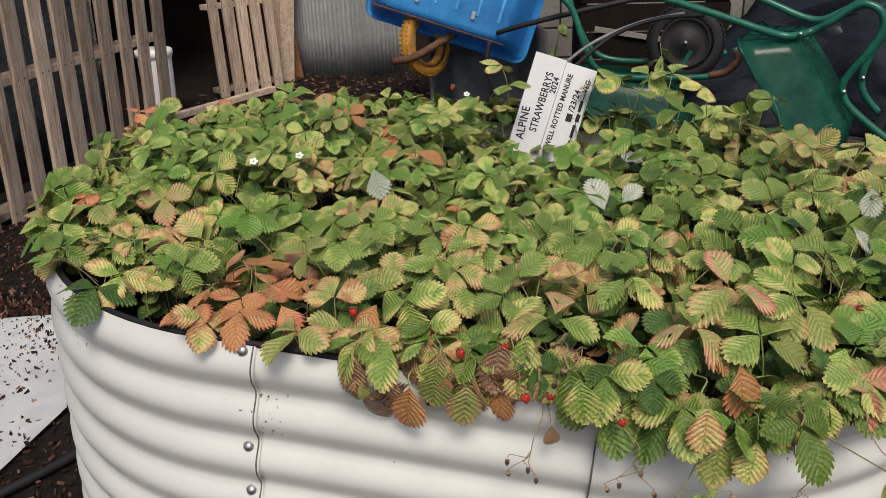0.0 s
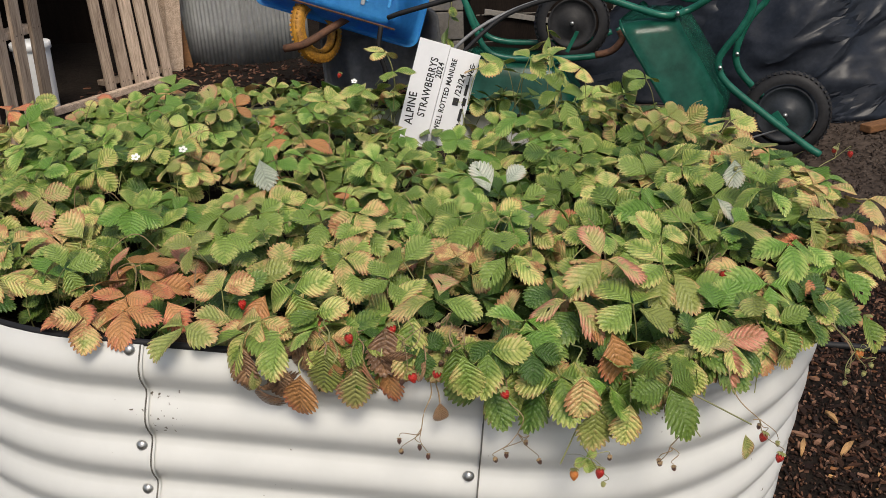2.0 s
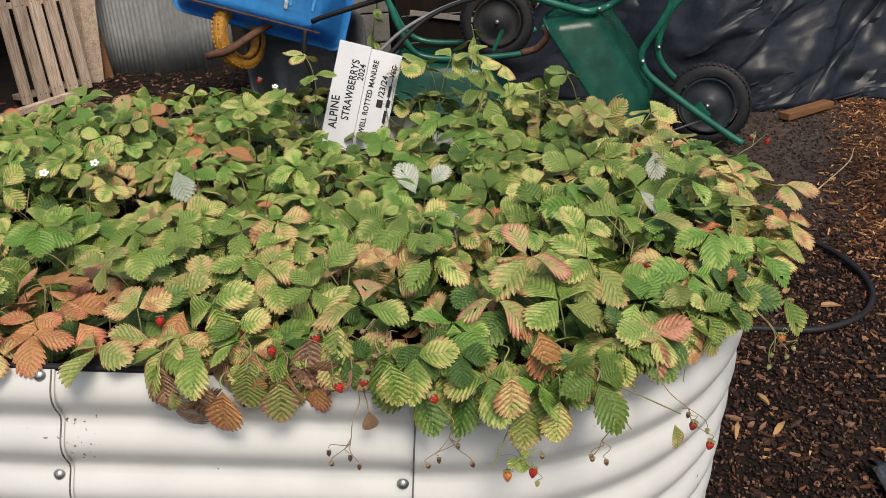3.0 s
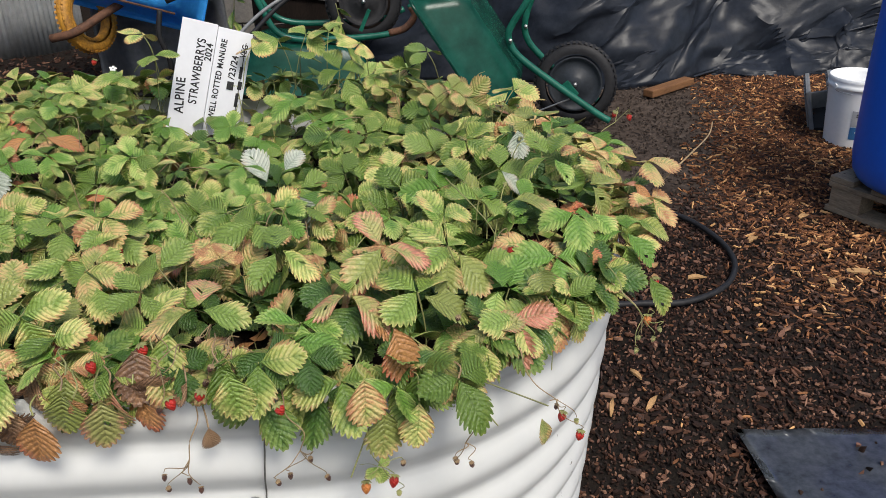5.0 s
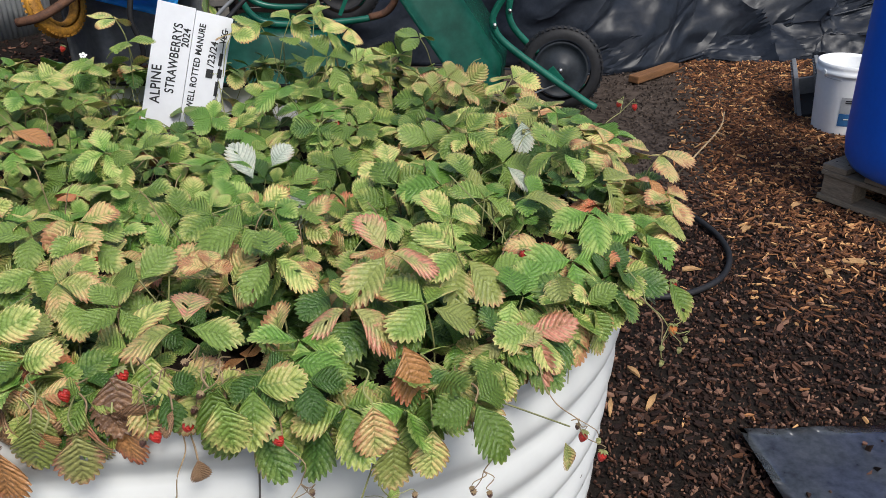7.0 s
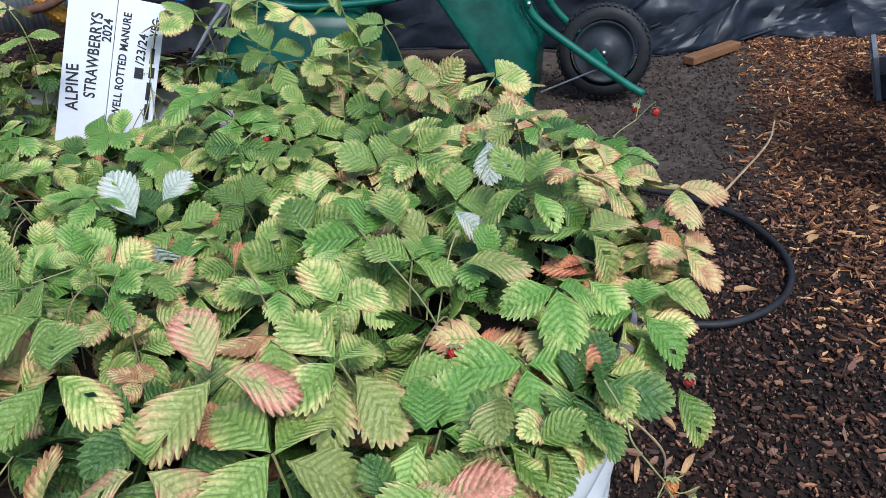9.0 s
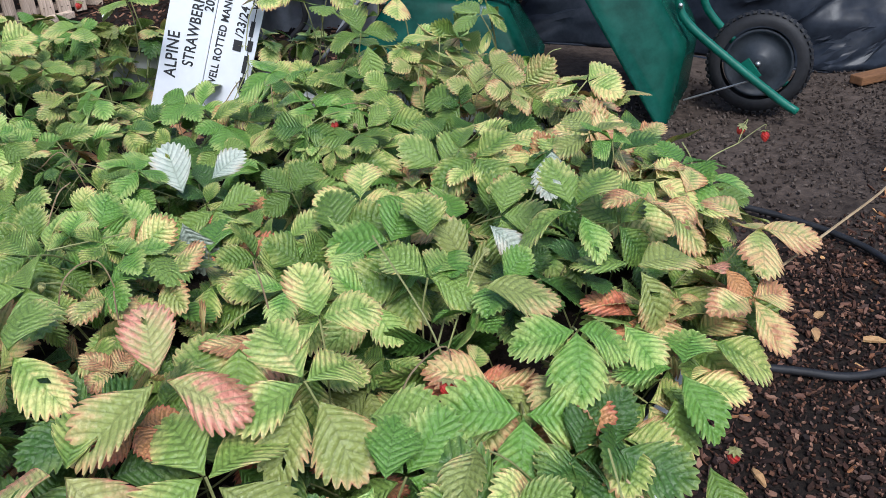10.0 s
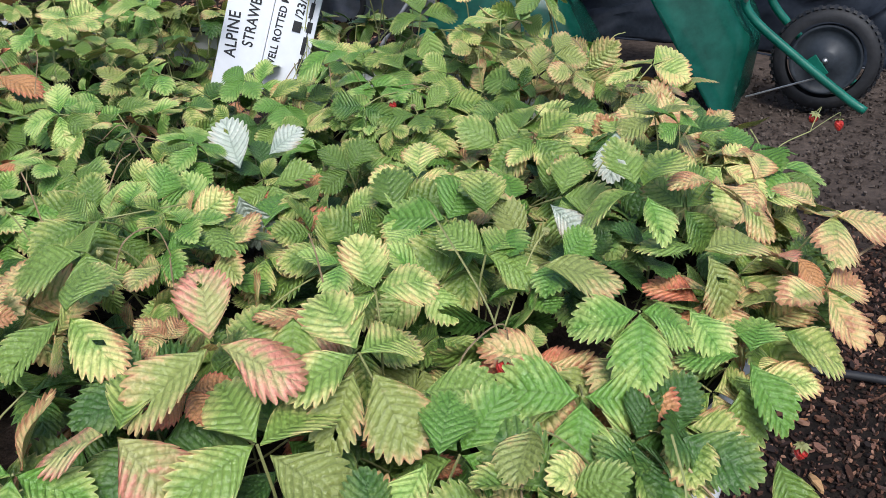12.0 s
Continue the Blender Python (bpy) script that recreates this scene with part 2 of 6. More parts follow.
def box(bm, sx, sy, sz, m=None, bevel=0.0):
    """A box with its middle at the origin of m."""
    made = bmesh.ops.create_cube(bm, size=1.0, matrix=(m or Matrix()) @ Matrix.Diagonal((sx, sy, sz, 1)))
    if bevel:
        edges = {e for v in made["verts"] for e in v.link_edges}
        bmesh.ops.bevel(bm, geom=list(edges), offset=bevel, segments=2, affect="EDGES", profile=0.6)
    return bm


def grid(bm, rows, close_u=False, close_v=False):
    """Faces between rows of points; returns the rows of vertices."""
    vs = [[bm.verts.new(p) for p in r] for r in rows]
    n, k = len(vs), len(vs[0])
    for i in range(n if close_v else n - 1):
        for j in range(k if close_u else k - 1):
            bm.faces.new((vs[i][j], vs[i][(j + 1) % k], vs[(i + 1) % n][(j + 1) % k], vs[(i + 1) % n][j]))
    return vs


def tube(bm, points, radius, sides=8, taper=1.0):
    """A round bar along points."""
    pts = [Vector(p) for p in points]
    rows = []
    ref = Vector((0.31, 0.2, 0.93)).normalized()
    for i, p in enumerate(pts):
        d = (pts[min(i + 1, len(pts) - 1)] - pts[max(i - 1, 0)]).normalized()
        a = d.cross(ref)
        if a.length < 0.05:
            a = d.cross(Vector((1, 0, 0)))
        a.normalize()
        c = d.cross(a)
        r = radius * (1 + (taper - 1) * i / max(1, len(pts) - 1))
        rows.append([p + r * (math.cos(t) * a + math.sin(t) * c) for t in (2 * math.pi * k / sides for k in range(sides))])
    vs = grid(bm, rows, close_u=True)
    bm.faces.new(vs[0][::-1])
    bm.faces.new(vs[-1])
    return bm


def spline(points, steps=6):
    """Points of a smooth curve through the points given."""
    p = [Vector(q) for q in points]
    p = [2 * p[0] - p[1]] + p + [2 * p[-1] - p[-2]]
    out = []
    for i in range(1, len(p) - 2):
        for k in range(steps):
            t = k / steps
            a, b, c, d = p[i - 1], p[i], p[i + 1], p[i + 2]
            out.append(0.5 * (2 * b + (c - a) * t + (2 * a - 5 * b + 4 * c - d) * t * t + (3 * b - a - 3 * c + d) * t ** 3))
    return out + [p[-2]]


def spin(bm, profile, sides=32, m=None):
    """A body of revolution about z from (radius, height) pairs."""
    rows = []
    for r, z in profile:
        rows.append([(m or Matrix()) @ Vector((r * math.cos(2 * math.pi * k / sides), r * math.sin(2 * math.pi * k / sides), z)) for k in range(sides)])
    return grid(bm, rows, close_u=True)


# ---- raised bed ----
BED = pose(0.0063, 1.34, 0.760, 0.6, 4.5, -9.06)
BED_R, BED_HALF, BED_H, PITCH = 0.5565, 0.2188, 0.86, 0.0752


def outline(s, grow=0.0):
    """The point at the share s of the bed's rim (a stadium), and the way out of the bed there; s = 0 at the middle of the front."""
    r = BED_R
    total = 4 * BED_HALF + 2 * math.pi * r
    d = (s % 1.0) * total
    if d < BED_HALF:
        p, n = (d, -r), (0, -1)
    elif d < BED_HALF + math.pi * r:
        a = (d - BED_HALF) / r - math.pi / 2
        p, n = (BED_HALF + r * math.cos(a), r * math.sin(a)), (math.cos(a), math.sin(a))
    elif d < 3 * BED_HALF + math.pi * r:
        p, n = (2 * BED_HALF - (d - math.pi * r), r), (0, 1)
    elif d < 3 * BED_HALF + 2 * math.pi * r:
        a = (d - 3 * BED_HALF - math.pi * r) / r + math.pi / 2
        p, n = (-BED_HALF + r * math.cos(a), r * math.sin(a)), (math.cos(a), math.sin(a))
    else:
        p, n = (d - total, -r), (0, -1)
    sag = -0.09 * max(0.0, -p[0] - 0.25)
    return Vector((p[0] + grow * n[0], p[1] + grow * n[1], sag)), Vector((n[0], n[1], 0))


def wave(z):
    """How far the corrugated wall stands out at the depth z under the rim."""
    u = (z / PITCH) % 1.0
    return 0.015 * (0.5 + 0.5 * math.cos(2 * math.pi * (u - 0.45))) ** 0.65


def wall_panel(s0, s1, name, parent, proud=0.0):
    bm = bmesh.new()
    n = max(6, int((s1 - s0) * 110))
    levels = [i * PITCH / 10 for i in range(int(BED_H / PITCH * 10) + 1)]
    rows = []
    for z in levels:
        rows.append([outline(s0 + (s1 - s0) * k / n, wave(z) + proud)[0] + Vector((0, 0, -z)) for k in range(n + 1)])
    back = [[outline(s0 + (s1 - s0) * k / n, wave(z) + proud - 0.0025)[0] + Vector((0, 0, -z)) for k in range(n + 1)] for z in levels]
    grid(bm, rows)
    grid(bm, [r[::-1] for r in back])
    return part(name, bm, CREAM, parent, smooth=True)


bed = thing("raised_garden_bed", "cream corrugated steel raised garden bed with rounded ends on dark soil", "garden bed", BED)
TOTAL = 4 * BED_HALF + 2 * math.pi * BED_R
SEAMS = [-BED_HALF / TOTAL, BED_HALF / TOTAL, (BED_HALF + math.pi * BED_R / 2) / TOTAL, (BED_HALF + math.pi * BED_R) / TOTAL,
         0.5 + BED_HALF / TOTAL, 1 - (BED_HALF + math.pi * BED_R / 2) / TOTAL, 1 - BED_HALF / TOTAL]
for k, (a, b) in enumerate(zip(SEAMS, SEAMS[1:])):
    wall_panel(a - (0.0005 if k % 2 else 0), b + (0.0005 if k % 2 else 0), "wall_panel", bed, 0.004 if k % 2 else 0.0)
bm = bmesh.new()
tube(bm, [outline(i / 160)[0] + Vector((0, 0, 0.0)) for i in range(161)], 0.0048, 8)
part("edge_trim", bm, BLACK_RUBBER, bed, "black rubber trim on the rim", True)
# A thin dark bead down each panel joint, and its bolts.
for s in SEAMS[:6]:
    bm = bmesh.new()
    tube(bm, [outline(s - 0.0004, wave(z) + 0.0046)[0] + Vector((0, 0, -z)) for z in (i * PITCH / 10 for i in range(int(BED_H / PITCH * 10) + 1))], 0.0011, 5)
    part("seam", bm, SEAM_LINE, bed, "thin dark line along the overlap of two wall panels", True)
    for z in (0.0075, 0.158, 0.233, 0.383, 0.533):
        p, n = outline(s - 0.0035, wave(z) + 0.0045)
        bm = bmesh.new()
        spin(bm, [(0.0, 0.005), (0.004, 0.0045), (0.0065, 0.002), (0.008, 0.0), (0.008, -0.002)], 12, Matrix.Translation(p + Vector((0, 0, -z))) @ n.to_track_quat("Z", "Y").to_matrix().to_4x4())
        part("bolt", bm, STEEL, bed, "zinc plated dome bolt", True)

bm = bmesh.new()
rows = [[outline(i / 96, -0.004 - 0.546 * q)[0] + Vector((0, 0, -0.07 + 0.03 * noise.noise(outline(i / 96, -0.55 * q)[0] * 6))) for i in range(96)] for q in (0, 0.2, 0.4, 0.6, 0.8, 0.98)]
grid(bm, rows, close_u=True)
soil = mesh_object("bed_soil", bm, SOIL, None, "", True)
soil.matrix_basis = BED
tagged(soil, "dark crumbly soil filling the raised bed under the plants", "soil", kind="structure")

# ---- ground ----
def ground_height(x, y):
    return 0.012 * noise.noise(Vector((x * 1.3, y * 1.3, 0))) + 0.006 * noise.noise(Vector((x * 6, y * 6, 3)))


bm = bmesh.new()
xs = [-60, -20, -8] + [-4 + 0.08 * i for i in range(113)] + [8, 20, 60]
ys = [-60, -20, -4] + [-1 + 0.08 * i for i in range(100)] + [10, 25, 60]
grid(bm, [[Vector((x, y, ground_height(x, y))) for x in xs] for y in ys])
ground = mesh_object("ground", bm, EARTH, None, "", True)
tagged(ground, "dark soil and bark mulch ground strewn with wood chips", "ground", kind="structure")

# ---- strawberry plants ----
def blade(bm, uvl, m, length, width, droop, fold, ripple, rnd, holes=0, fine=2):
    """One toothed leaflet with its base at the origin of m, growing along y: wedge-shaped at the base, broad beyond the middle,
    with straight side veins that run forward into the teeth and the blade puffed up between them."""
    per = 4 if fine else 2
    cols = (0.0, 0.36, 0.74, 1.0) if fine == 2 else (0.0, 0.6, 1.0)
    n = per * TEETH + 1
    twist = rnd.uniform(-0.3, 0.3)
    wavy = rnd.uniform(0, 6.28)
    skew = rnd.uniform(-0.1, 0.1)
    blunt = rnd.uniform(1.18, 1.38)
    reach = (0.87, 1.0, 1.09, 1.04) if fine else (0.88, 1.07)
    puff = (1.0, 0.85, 0.0, 0.85) if fine else (1.0, 0.0)

    def half(y):
        return width * max(0.0, math.sin(math.pi * min(1.0, y ** blunt))) ** (0.92 - 0.27 * y)

    # The margin in steps of even length from the end of the plain wedge to the tip.
    path, total = [(0.27, 0.0)], 0.0
    for k in range(1, 61):
        y = 0.27 + 0.73 * (1 - (1 - k / 60) ** 1.6)
        total += math.hypot(y - path[-1][0], half(y) - half(path[-1][0]))
        path.append((y, total))
    marks = [0.27 * i / per for i in range(per)]
    for i in range(n - per):
        want = total * i / (n - per - 1)
        k = next((k for k in range(1, 61) if path[k][1] >= want - 1e-9), 60)
        (ya, da), (yb, db) = path[k - 1], path[k]
        marks.append(ya + (yb - ya) * (want - da) / max(1e-9, db - da))
    side_rows = {}
    for side in (-1, 1):
        rows = []
        for i, y1 in enumerate(marks):
            w = half(y1) * (1 + side * skew)
            y0 = min(y1, 0.9 * (i / (n - 1)) ** 1.25)
            ph = i % per
            row = []
            for c in cols:
                r = c if c < 0.9 or i < per or i == n - 1 else reach[ph]
                x = side * max(w * r, 0.0006 * c)
                y = y0 + (y1 - y0) * r ** 1.15 + (0.018 if c > 0.9 and ph >= per // 2 and i > per else 0)
                z = -droop * y ** 2 + fold * x * x / (abs(x) + 0.12 * width) - 0.9 * droop * x * x / max(width, 0.01)
                z += twist * x * y + 0.05 * math.sin(wavy + 6 * y + 3 * side) * c
                z += ripple * (puff[ph] if i > per else 0.5) * c * (1.2 - c) * 0.05 * min(1.0, 4 * y)
                row.append((m @ Vector((x, y * length, z * length)), (0.5 + 0.5 * side * c, i / (n - 1))))
            rows.append(row)
        side_rows[side] = rows
    mid = [bm.verts.new(side_rows[1][i][0][0]) for i in range(n)]
    eaten = {(rnd.choice((-1, 1)), rnd.randint(per * 2, n - per * 2), rnd.randint(0, 1)) for _ in range(holes)}
    for side in (-1, 1):
        vs = [[mid[i]] + [bm.verts.new(p) for p, _ in side_rows[side][i][1:]] for i in range(n)]
        for i in range(n - 1):
            for j in range(len(cols) - 1):
                if any((side, i - k, j) in eaten for k in range(3)):
                    continue
                quad = [(i, j), (i, j + 1), (i + 1, j + 1), (i + 1, j)]
                if side < 0:
                    quad.reverse()
                f = bm.faces.new([vs[a][b] for a, b in quad])
                f.smooth = True
                for loop, (a, b) in zip(f.loops, quad):
                    loop[uvl].uv = side_rows[side][a][b][1]


def leaf_mesh(seed, stalk, single=False, curl=1.0, fine=2):
    """A leaf of three leaflets with its stalk; the leaflets meet at the origin, z is the upper side. Leaflets are 1 long."""
    rnd = random.Random(seed)
    bm = bmesh.new()
    uvl = bm.loops.layers.uv.new("leaf")
    for k, yaw in enumerate((0,) if single else (0, 86 + rnd.uniform(-14, 12), -86 + rnd.uniform(-12, 14))):
        size = 1.0 if k == 0 else rnd.uniform(0.84, 0.97)
        tilt = rnd.uniform(-24, 14) if not single else rnd.uniform(-10, 10)
        m = pose(0, 0, 0, tilt, rnd.uniform(-17, 17), yaw) @ Matrix.Translation((0, 0.03, 0))
        blade(bm, uvl, m, size, 0.5 * size * rnd.uniform(0.66, 0.82), curl * rnd.uniform(0.0, 0.34), rnd.uniform(0.05, 0.45), rnd.uniform(0.5, 1.0), rnd, 1 if single and seed % 3 == 0 else 0, fine)
    if stalk:
        lean = Vector((rnd.uniform(-0.4, 0.4), -rnd.uniform(0.3, 0.8), -stalk))
        pts = spline([(0, 0, 0), lean * 0.35 + Vector((0, -0.12, 0.05)), lean], 3)
        count = len(bm.faces)
        tube(bm, pts, 0.017, 5)
        for f in list(bm.faces)[count:]:
            f.material_index = 1
    data = bpy.data.meshes.new("leaf")
    bm.to_mesh(data)
    bm.free()
    return data


SHAPES = [leaf_mesh(100 + k, 1.3 + 0.08 * k) for k in range(20)]
SINGLES = [leaf_mesh(300 + k, 0, True) for k in range(8)]
CURLED = [leaf_mesh(400 + k, 0, k % 2 == 0, 3.2) for k in range(5)]
LOW = [leaf_mesh(500 + k, 1.2 + 0.1 * k, fine=0) for k in range(8)]
FAR = [leaf_mesh(600 + k, 1.3 + 0.1 * k, fine=1) for k in range(12)]
LEAF_DATA = {}
for colour, m in LEAF.items():
    for pack, shapes in (("three", SHAPES), ("one", SINGLES), ("curled", CURLED), ("low", LOW), ("far", FAR)):
        LEAF_DATA[colour, pack] = []
        for d in shapes:
            c = d.copy()
            c.materials.append(m)
            c.materials.append(STEM)
            LEAF_DATA[colour, pack].append(c)


def add_leaf(plant, colour, place, out, size, rnd, tip=35.0, pack="three", roll=22.0, sunward=0.0):
    """A leaf whose tip points along out (degrees in plan) and which hangs tip degrees below level, turned sunward by so many degrees."""
    ob = new("leaf", rnd.choice(LEAF_DATA[colour, pack]))
    ob.parent = plant
    m = Matrix.Translation(place) @ pose(0, 0, 0, sunward, 0, 0) @ pose(0, 0, 0, 0, 0, out - 90) @ pose(0, 0, 0, -tip, rnd.uniform(-roll, roll), 0)
    ob.matrix_basis = plant.matrix_basis.inverted() @ m @ Matrix.Scale(size, 4)
    return ob


def inside(p):
    """How far a point of the bed's plane lies inside the rim (negative outside), and the way out."""
    q = Vector((max(-BED_HALF, min(BED_HALF, p.x)), 0))
    d = Vector((p.x, p.y)) - q
    return BED_R - d.length, d.normalized() if d.length > 1e-6 else Vector((0, -1))


def canopy(p):
    """Height of the leaves over the rim, at a point of the bed's plane."""
    depth, _ = inside(p)
    hill = 0.045 + 0.055 * p.x + 0.028 * noise.noise(Vector((p.x * 3.1 + 5, p.y * 3.1, 1.7))) + 0.022 * noise.noise(Vector((p.x * 8, p.y * 8, 4.4)))
    hill -= 0.07 * max(0.0, 1 - (Vector((p.x - 0.31, p.y - 0.05)).length / 0.36))
    hill -= 0.15 * max(0.0, 1 - (Vector((p.x - 0.07, p.y - 0.40)).length / 0.27))
    hill += 0.02 * max(0.0, min(1.0, (p.x - 0.4) / 0.2))
    hill += 0.026 * max(0.0, min(1.0, (p.y - 0.15) / 0.2)) * max(0.0, min(1.0, (p.x + 0.05) / 0.15))
    hill += 0.036 * max(0.0, min(1.0, (-0.25 - p.x) / 0.2)) * max(0.0, min(1.0, (p.y + 0.1) / 0.2))
    return hill * (0.5 + 0.5 * min(1.0, max(0.0, depth / 0.1)))


plants = []
rnd = random.Random(11)
for gx in range(9):
    for gy in range(5):
        p = Vector((-0.72 + gx * 0.18 + rnd.uniform(-0.04, 0.04), -0.42 + gy * 0.21 + rnd.uniform(-0.05, 0.05), 0))
        if inside(p)[0] < 0.03:
            continue
        base = thing("strawberry_plant", "alpine strawberry plant with yellowing toothed leaves in the raised bed", "strawberry plant",
                     Matrix.Translation(BED @ Vector((p.x, p.y, -0.07))), "alpine strawberry plants in the bed")
        plants.append((p, base))


def nearest_plant(p):
    return min(plants, key=lambda q: (q[0] - Vector((p.x, p.y, 0))).length)[1]


def owner(w):
    """The plant nearest to a place in the world."""
    return nearest_plant(BED.inverted() @ Vector(w))


def tone_of(p, rnd):
    """The colour of a leaf by its place: fresh on one side of the bed, yellow and rusty towards the other and the front."""
    tone = 0.9 * noise.noise(Vector((p.x * 2.2, p.y * 2.2, 9.0))) + 0.35 * (p.x + 0.05) - 0.3 * (p.y + 0.1) + 0.04 + rnd.uniform(-0.55, 0.55)
    if Vector((p.x - 0.0, p.y + 0.08)).length < 0.22 or Vector((p.x - 0.55, p.y + 0.2)).length < 0.13:
        tone -= 0.35
    if p.y < -0.22:
        tone += 0.22
        if p.x < 0.33 and rnd.random() < 0.3:
            return rnd.choice(("tan", "tan", "pink", "tan", "pink", "pale", "pale") if p.x < 0.1 else ("tan", "tan", "pink", "tan"))
    if p.x > 0.33 and p.y < 0.02:
        tone -= 0.3
    if rnd.random() < 0.055:
        return rnd.choice(("pink", "tan", "orange", "tan"))
    if rnd.random() < 0.06:
        return "deep"
    u = rnd.random()
    if tone < -0.25:
        return "bright" if u < 0.6 else "green"
    if tone < 0.12:
        return "green" if u < 0.5 else "bright" if u < 0.75 else "pale"
    if tone < 0.55:
        return "pale" if u < 0.75 else "green" if u < 0.9 else "tan"
    return "tan" if u < 0.45 else "pale" if u < 0.90 else "orange" if u < 0.94 else "pink"


# Room for berries on the bed.
CLEAR = [(0.475, 0.86, 0), (-0.037, 0.776, 0), (0.016, 0.774, 0), (0.075, 0.78, 0), (0.006, 0.755, 0)]
# Where berries and single leaves hang free at the front.
FRONT = [Vector(q) for q in ((-0.037, 0.776, 0.79), (0.016, 0.774, 0.80), (0.037, 0.72, 0.766), (0.069, 0.72, 0.767), (0.141, 0.69, 0.755), (0.006, 0.74, 0.775), (-0.028, 0.73, 0.745), (-0.096, 0.745, 0.73), (0.097, 0.7, 0.765))]
spots = {}


def crown(p):
    """The way from the nearest plant's crown to p, and how far it is."""
    q = min(plants, key=lambda k: (k[0] - p).length)[0]
    return math.degrees(math.atan2(p.y - q.y, p.x - q.x)) - 9, (p - q).length


STANDING, HANGING = [], []


def hero(colour, place, out, size=0.055, tip=25.0, pack="three"):
    """A leaf that stands out from the rest."""
    if place[1] < 0.79 and place[2] < 0.80 and tip > 40:
        HANGING.append(Vector(place))
    STANDING.append(Vector(place) + 0.5 * size * Vector((math.cos(radians(out)), math.sin(radians(out)), 0)) * (pack != "three"))
    add_leaf(owner(place), colour, Vector(place), out, size, rnd, tip, pack, 10.0, 6.0)


hero("green", (-0.158, 0.79, 0.80), 225, 0.055, 25, "one")
hero("brown", (-0.165, 0.775, 0.785), 262, 0.05, 70, "one")
hero("pale", (-0.12, 0.775, 0.80), 250, 0.055, 35, "one")
hero("tan", (-0.06, 0.765, 0.79), 265, 0.055, 60, "one")
hero("brown", (-0.12, 0.765, 0.765), 270, 0.05, 80, "one")
hero("pink", (-0.02, 0.755, 0.775), 260, 0.062, 70, "one")
hero("tan", (0.03, 0.76, 0.79), 285, 0.05, 55, "one")
hero("brown", (-0.075, 0.76, 0.76), 255, 0.045, 80, "curled")
hero("green", (0.09, 0.745, 0.785), 270, 0.056, 60, "one")
# The rusty cluster inside the front rim.
for x, y, out in ((-0.387, 0.876, 200), (-0.385, 0.935, 150), (-0.333, 0.9, 250), (-0.34, 1.0, 100), (-0.304, 0.94, 20), (-0.27, 0.945, 0), (-0.327, 0.86, 270), (-0.275, 0.88, 300)):
    hero("orange", (x, y, 0.80), out, 0.052, 14, "one" if x > -0.3 else "three")
# Withered and rusty leaves that hang over the front.
hero("orange", (-0.096, 0.752, 0.757), 262, 0.062, 82, "one")
hero("tan", (-0.064, 0.745, 0.785), 255, 0.055, 75, "one")
hero("pink", (-0.028, 0.735, 0.775), 275, 0.062, 75, "one")
hero("brown", (0.012, 0.775, 0.805), 262, 0.062, 55, "one")
hero("pale", (0.097, 0.705, 0.80), 270, 0.056, 75, "one")
hero("tan", (0.228, 0.664, 0.79), 285, 0.056, 70, "one")
hero("brown", (-0.15, 0.765, 0.735), 255, 0.045, 85, "curled")
hero("brown", (0.07, 0.725, 0.72), 280, 0.03, 80, "curled")
hero("orange", (-0.15, 0.9, 0.79), 240, 0.05, 25, "one")
hero("orange", (0.01, 0.77, 0.765), 250, 0.056, 45, "one")
hero("pale", (-0.1, 0.83, 0.785), 255, 0.052, 40, "one")
hero("tan", (0.25, 0.68, 0.735), 265, 0.056, 65, "one")
hero("green", (0.21, 0.70, 0.765), 280, 0.06, 35)
hero("green", (0.33, 0.67, 0.76), 290, 0.06, 45)
hero("pale", (0.285, 0.665, 0.745), 265, 0.05, 70, "one")
hero("green", (0.13, 0.73, 0.785), 250, 0.055, 35)
for k in range(5):
    x = rnd.uniform(-0.16, 0.06)
    hero(rnd.choice(("brown", "brown", "orange", "tan")), (x, 0.745 - 0.12 * (x + 0.1) + rnd.uniform(-0.01, 0.03), rnd.uniform(0.735, 0.775)), rnd.gauss(260, 40), rnd.uniform(0.022, 0.036), rnd.uniform(40, 90), "curled")
# Pale undersides, pink and rusty leaves.
hero("white", (-0.197, 1.275, 0.859), 290, 0.056, 40, "one")
hero("white", (0.205, 1.295, 0.765), 112, 0.068, -38, "one")
hero("white", (0.235, 1.31, 0.775), 40, 0.05, -30, "one")
hero("white", (0.232, 1.175, 0.79), 292, 0.06, 48, "one")
hero("white", (0.53, 1.07, 0.825), 345, 0.05, 40, "one")
hero("white", (0.61, 1.20, 0.84), 265, 0.05, 50, "one")
hero("pink", (-0.37, 1.78, 0.825), 100, 0.06, -35, "one")
hero("orange", (-0.78, 1.70, 0.855), 30, 0.058, 0)
hero("orange", (-0.60, 1.76, 0.835), 90, 0.045, -50, "one")
hero("orange", (-0.14, 1.47, 0.83), 350, 0.06, 15, "one")
hero("orange", (-0.17, 1.47, 0.83), 200, 0.055, 15, "one")
hero("orange", (-0.26, 1.8, 0.86), 130, 0.05, 0, "one")
hero("orange", (0.475, 1.47, 0.755), 25, 0.045, 5, "one")
hero("brown", (0.546, 1.42, 0.765), 250, 0.045, 50, "curled")
hero("brown", (0.57, 1.41, 0.755), 290, 0.045, 60, "curled")
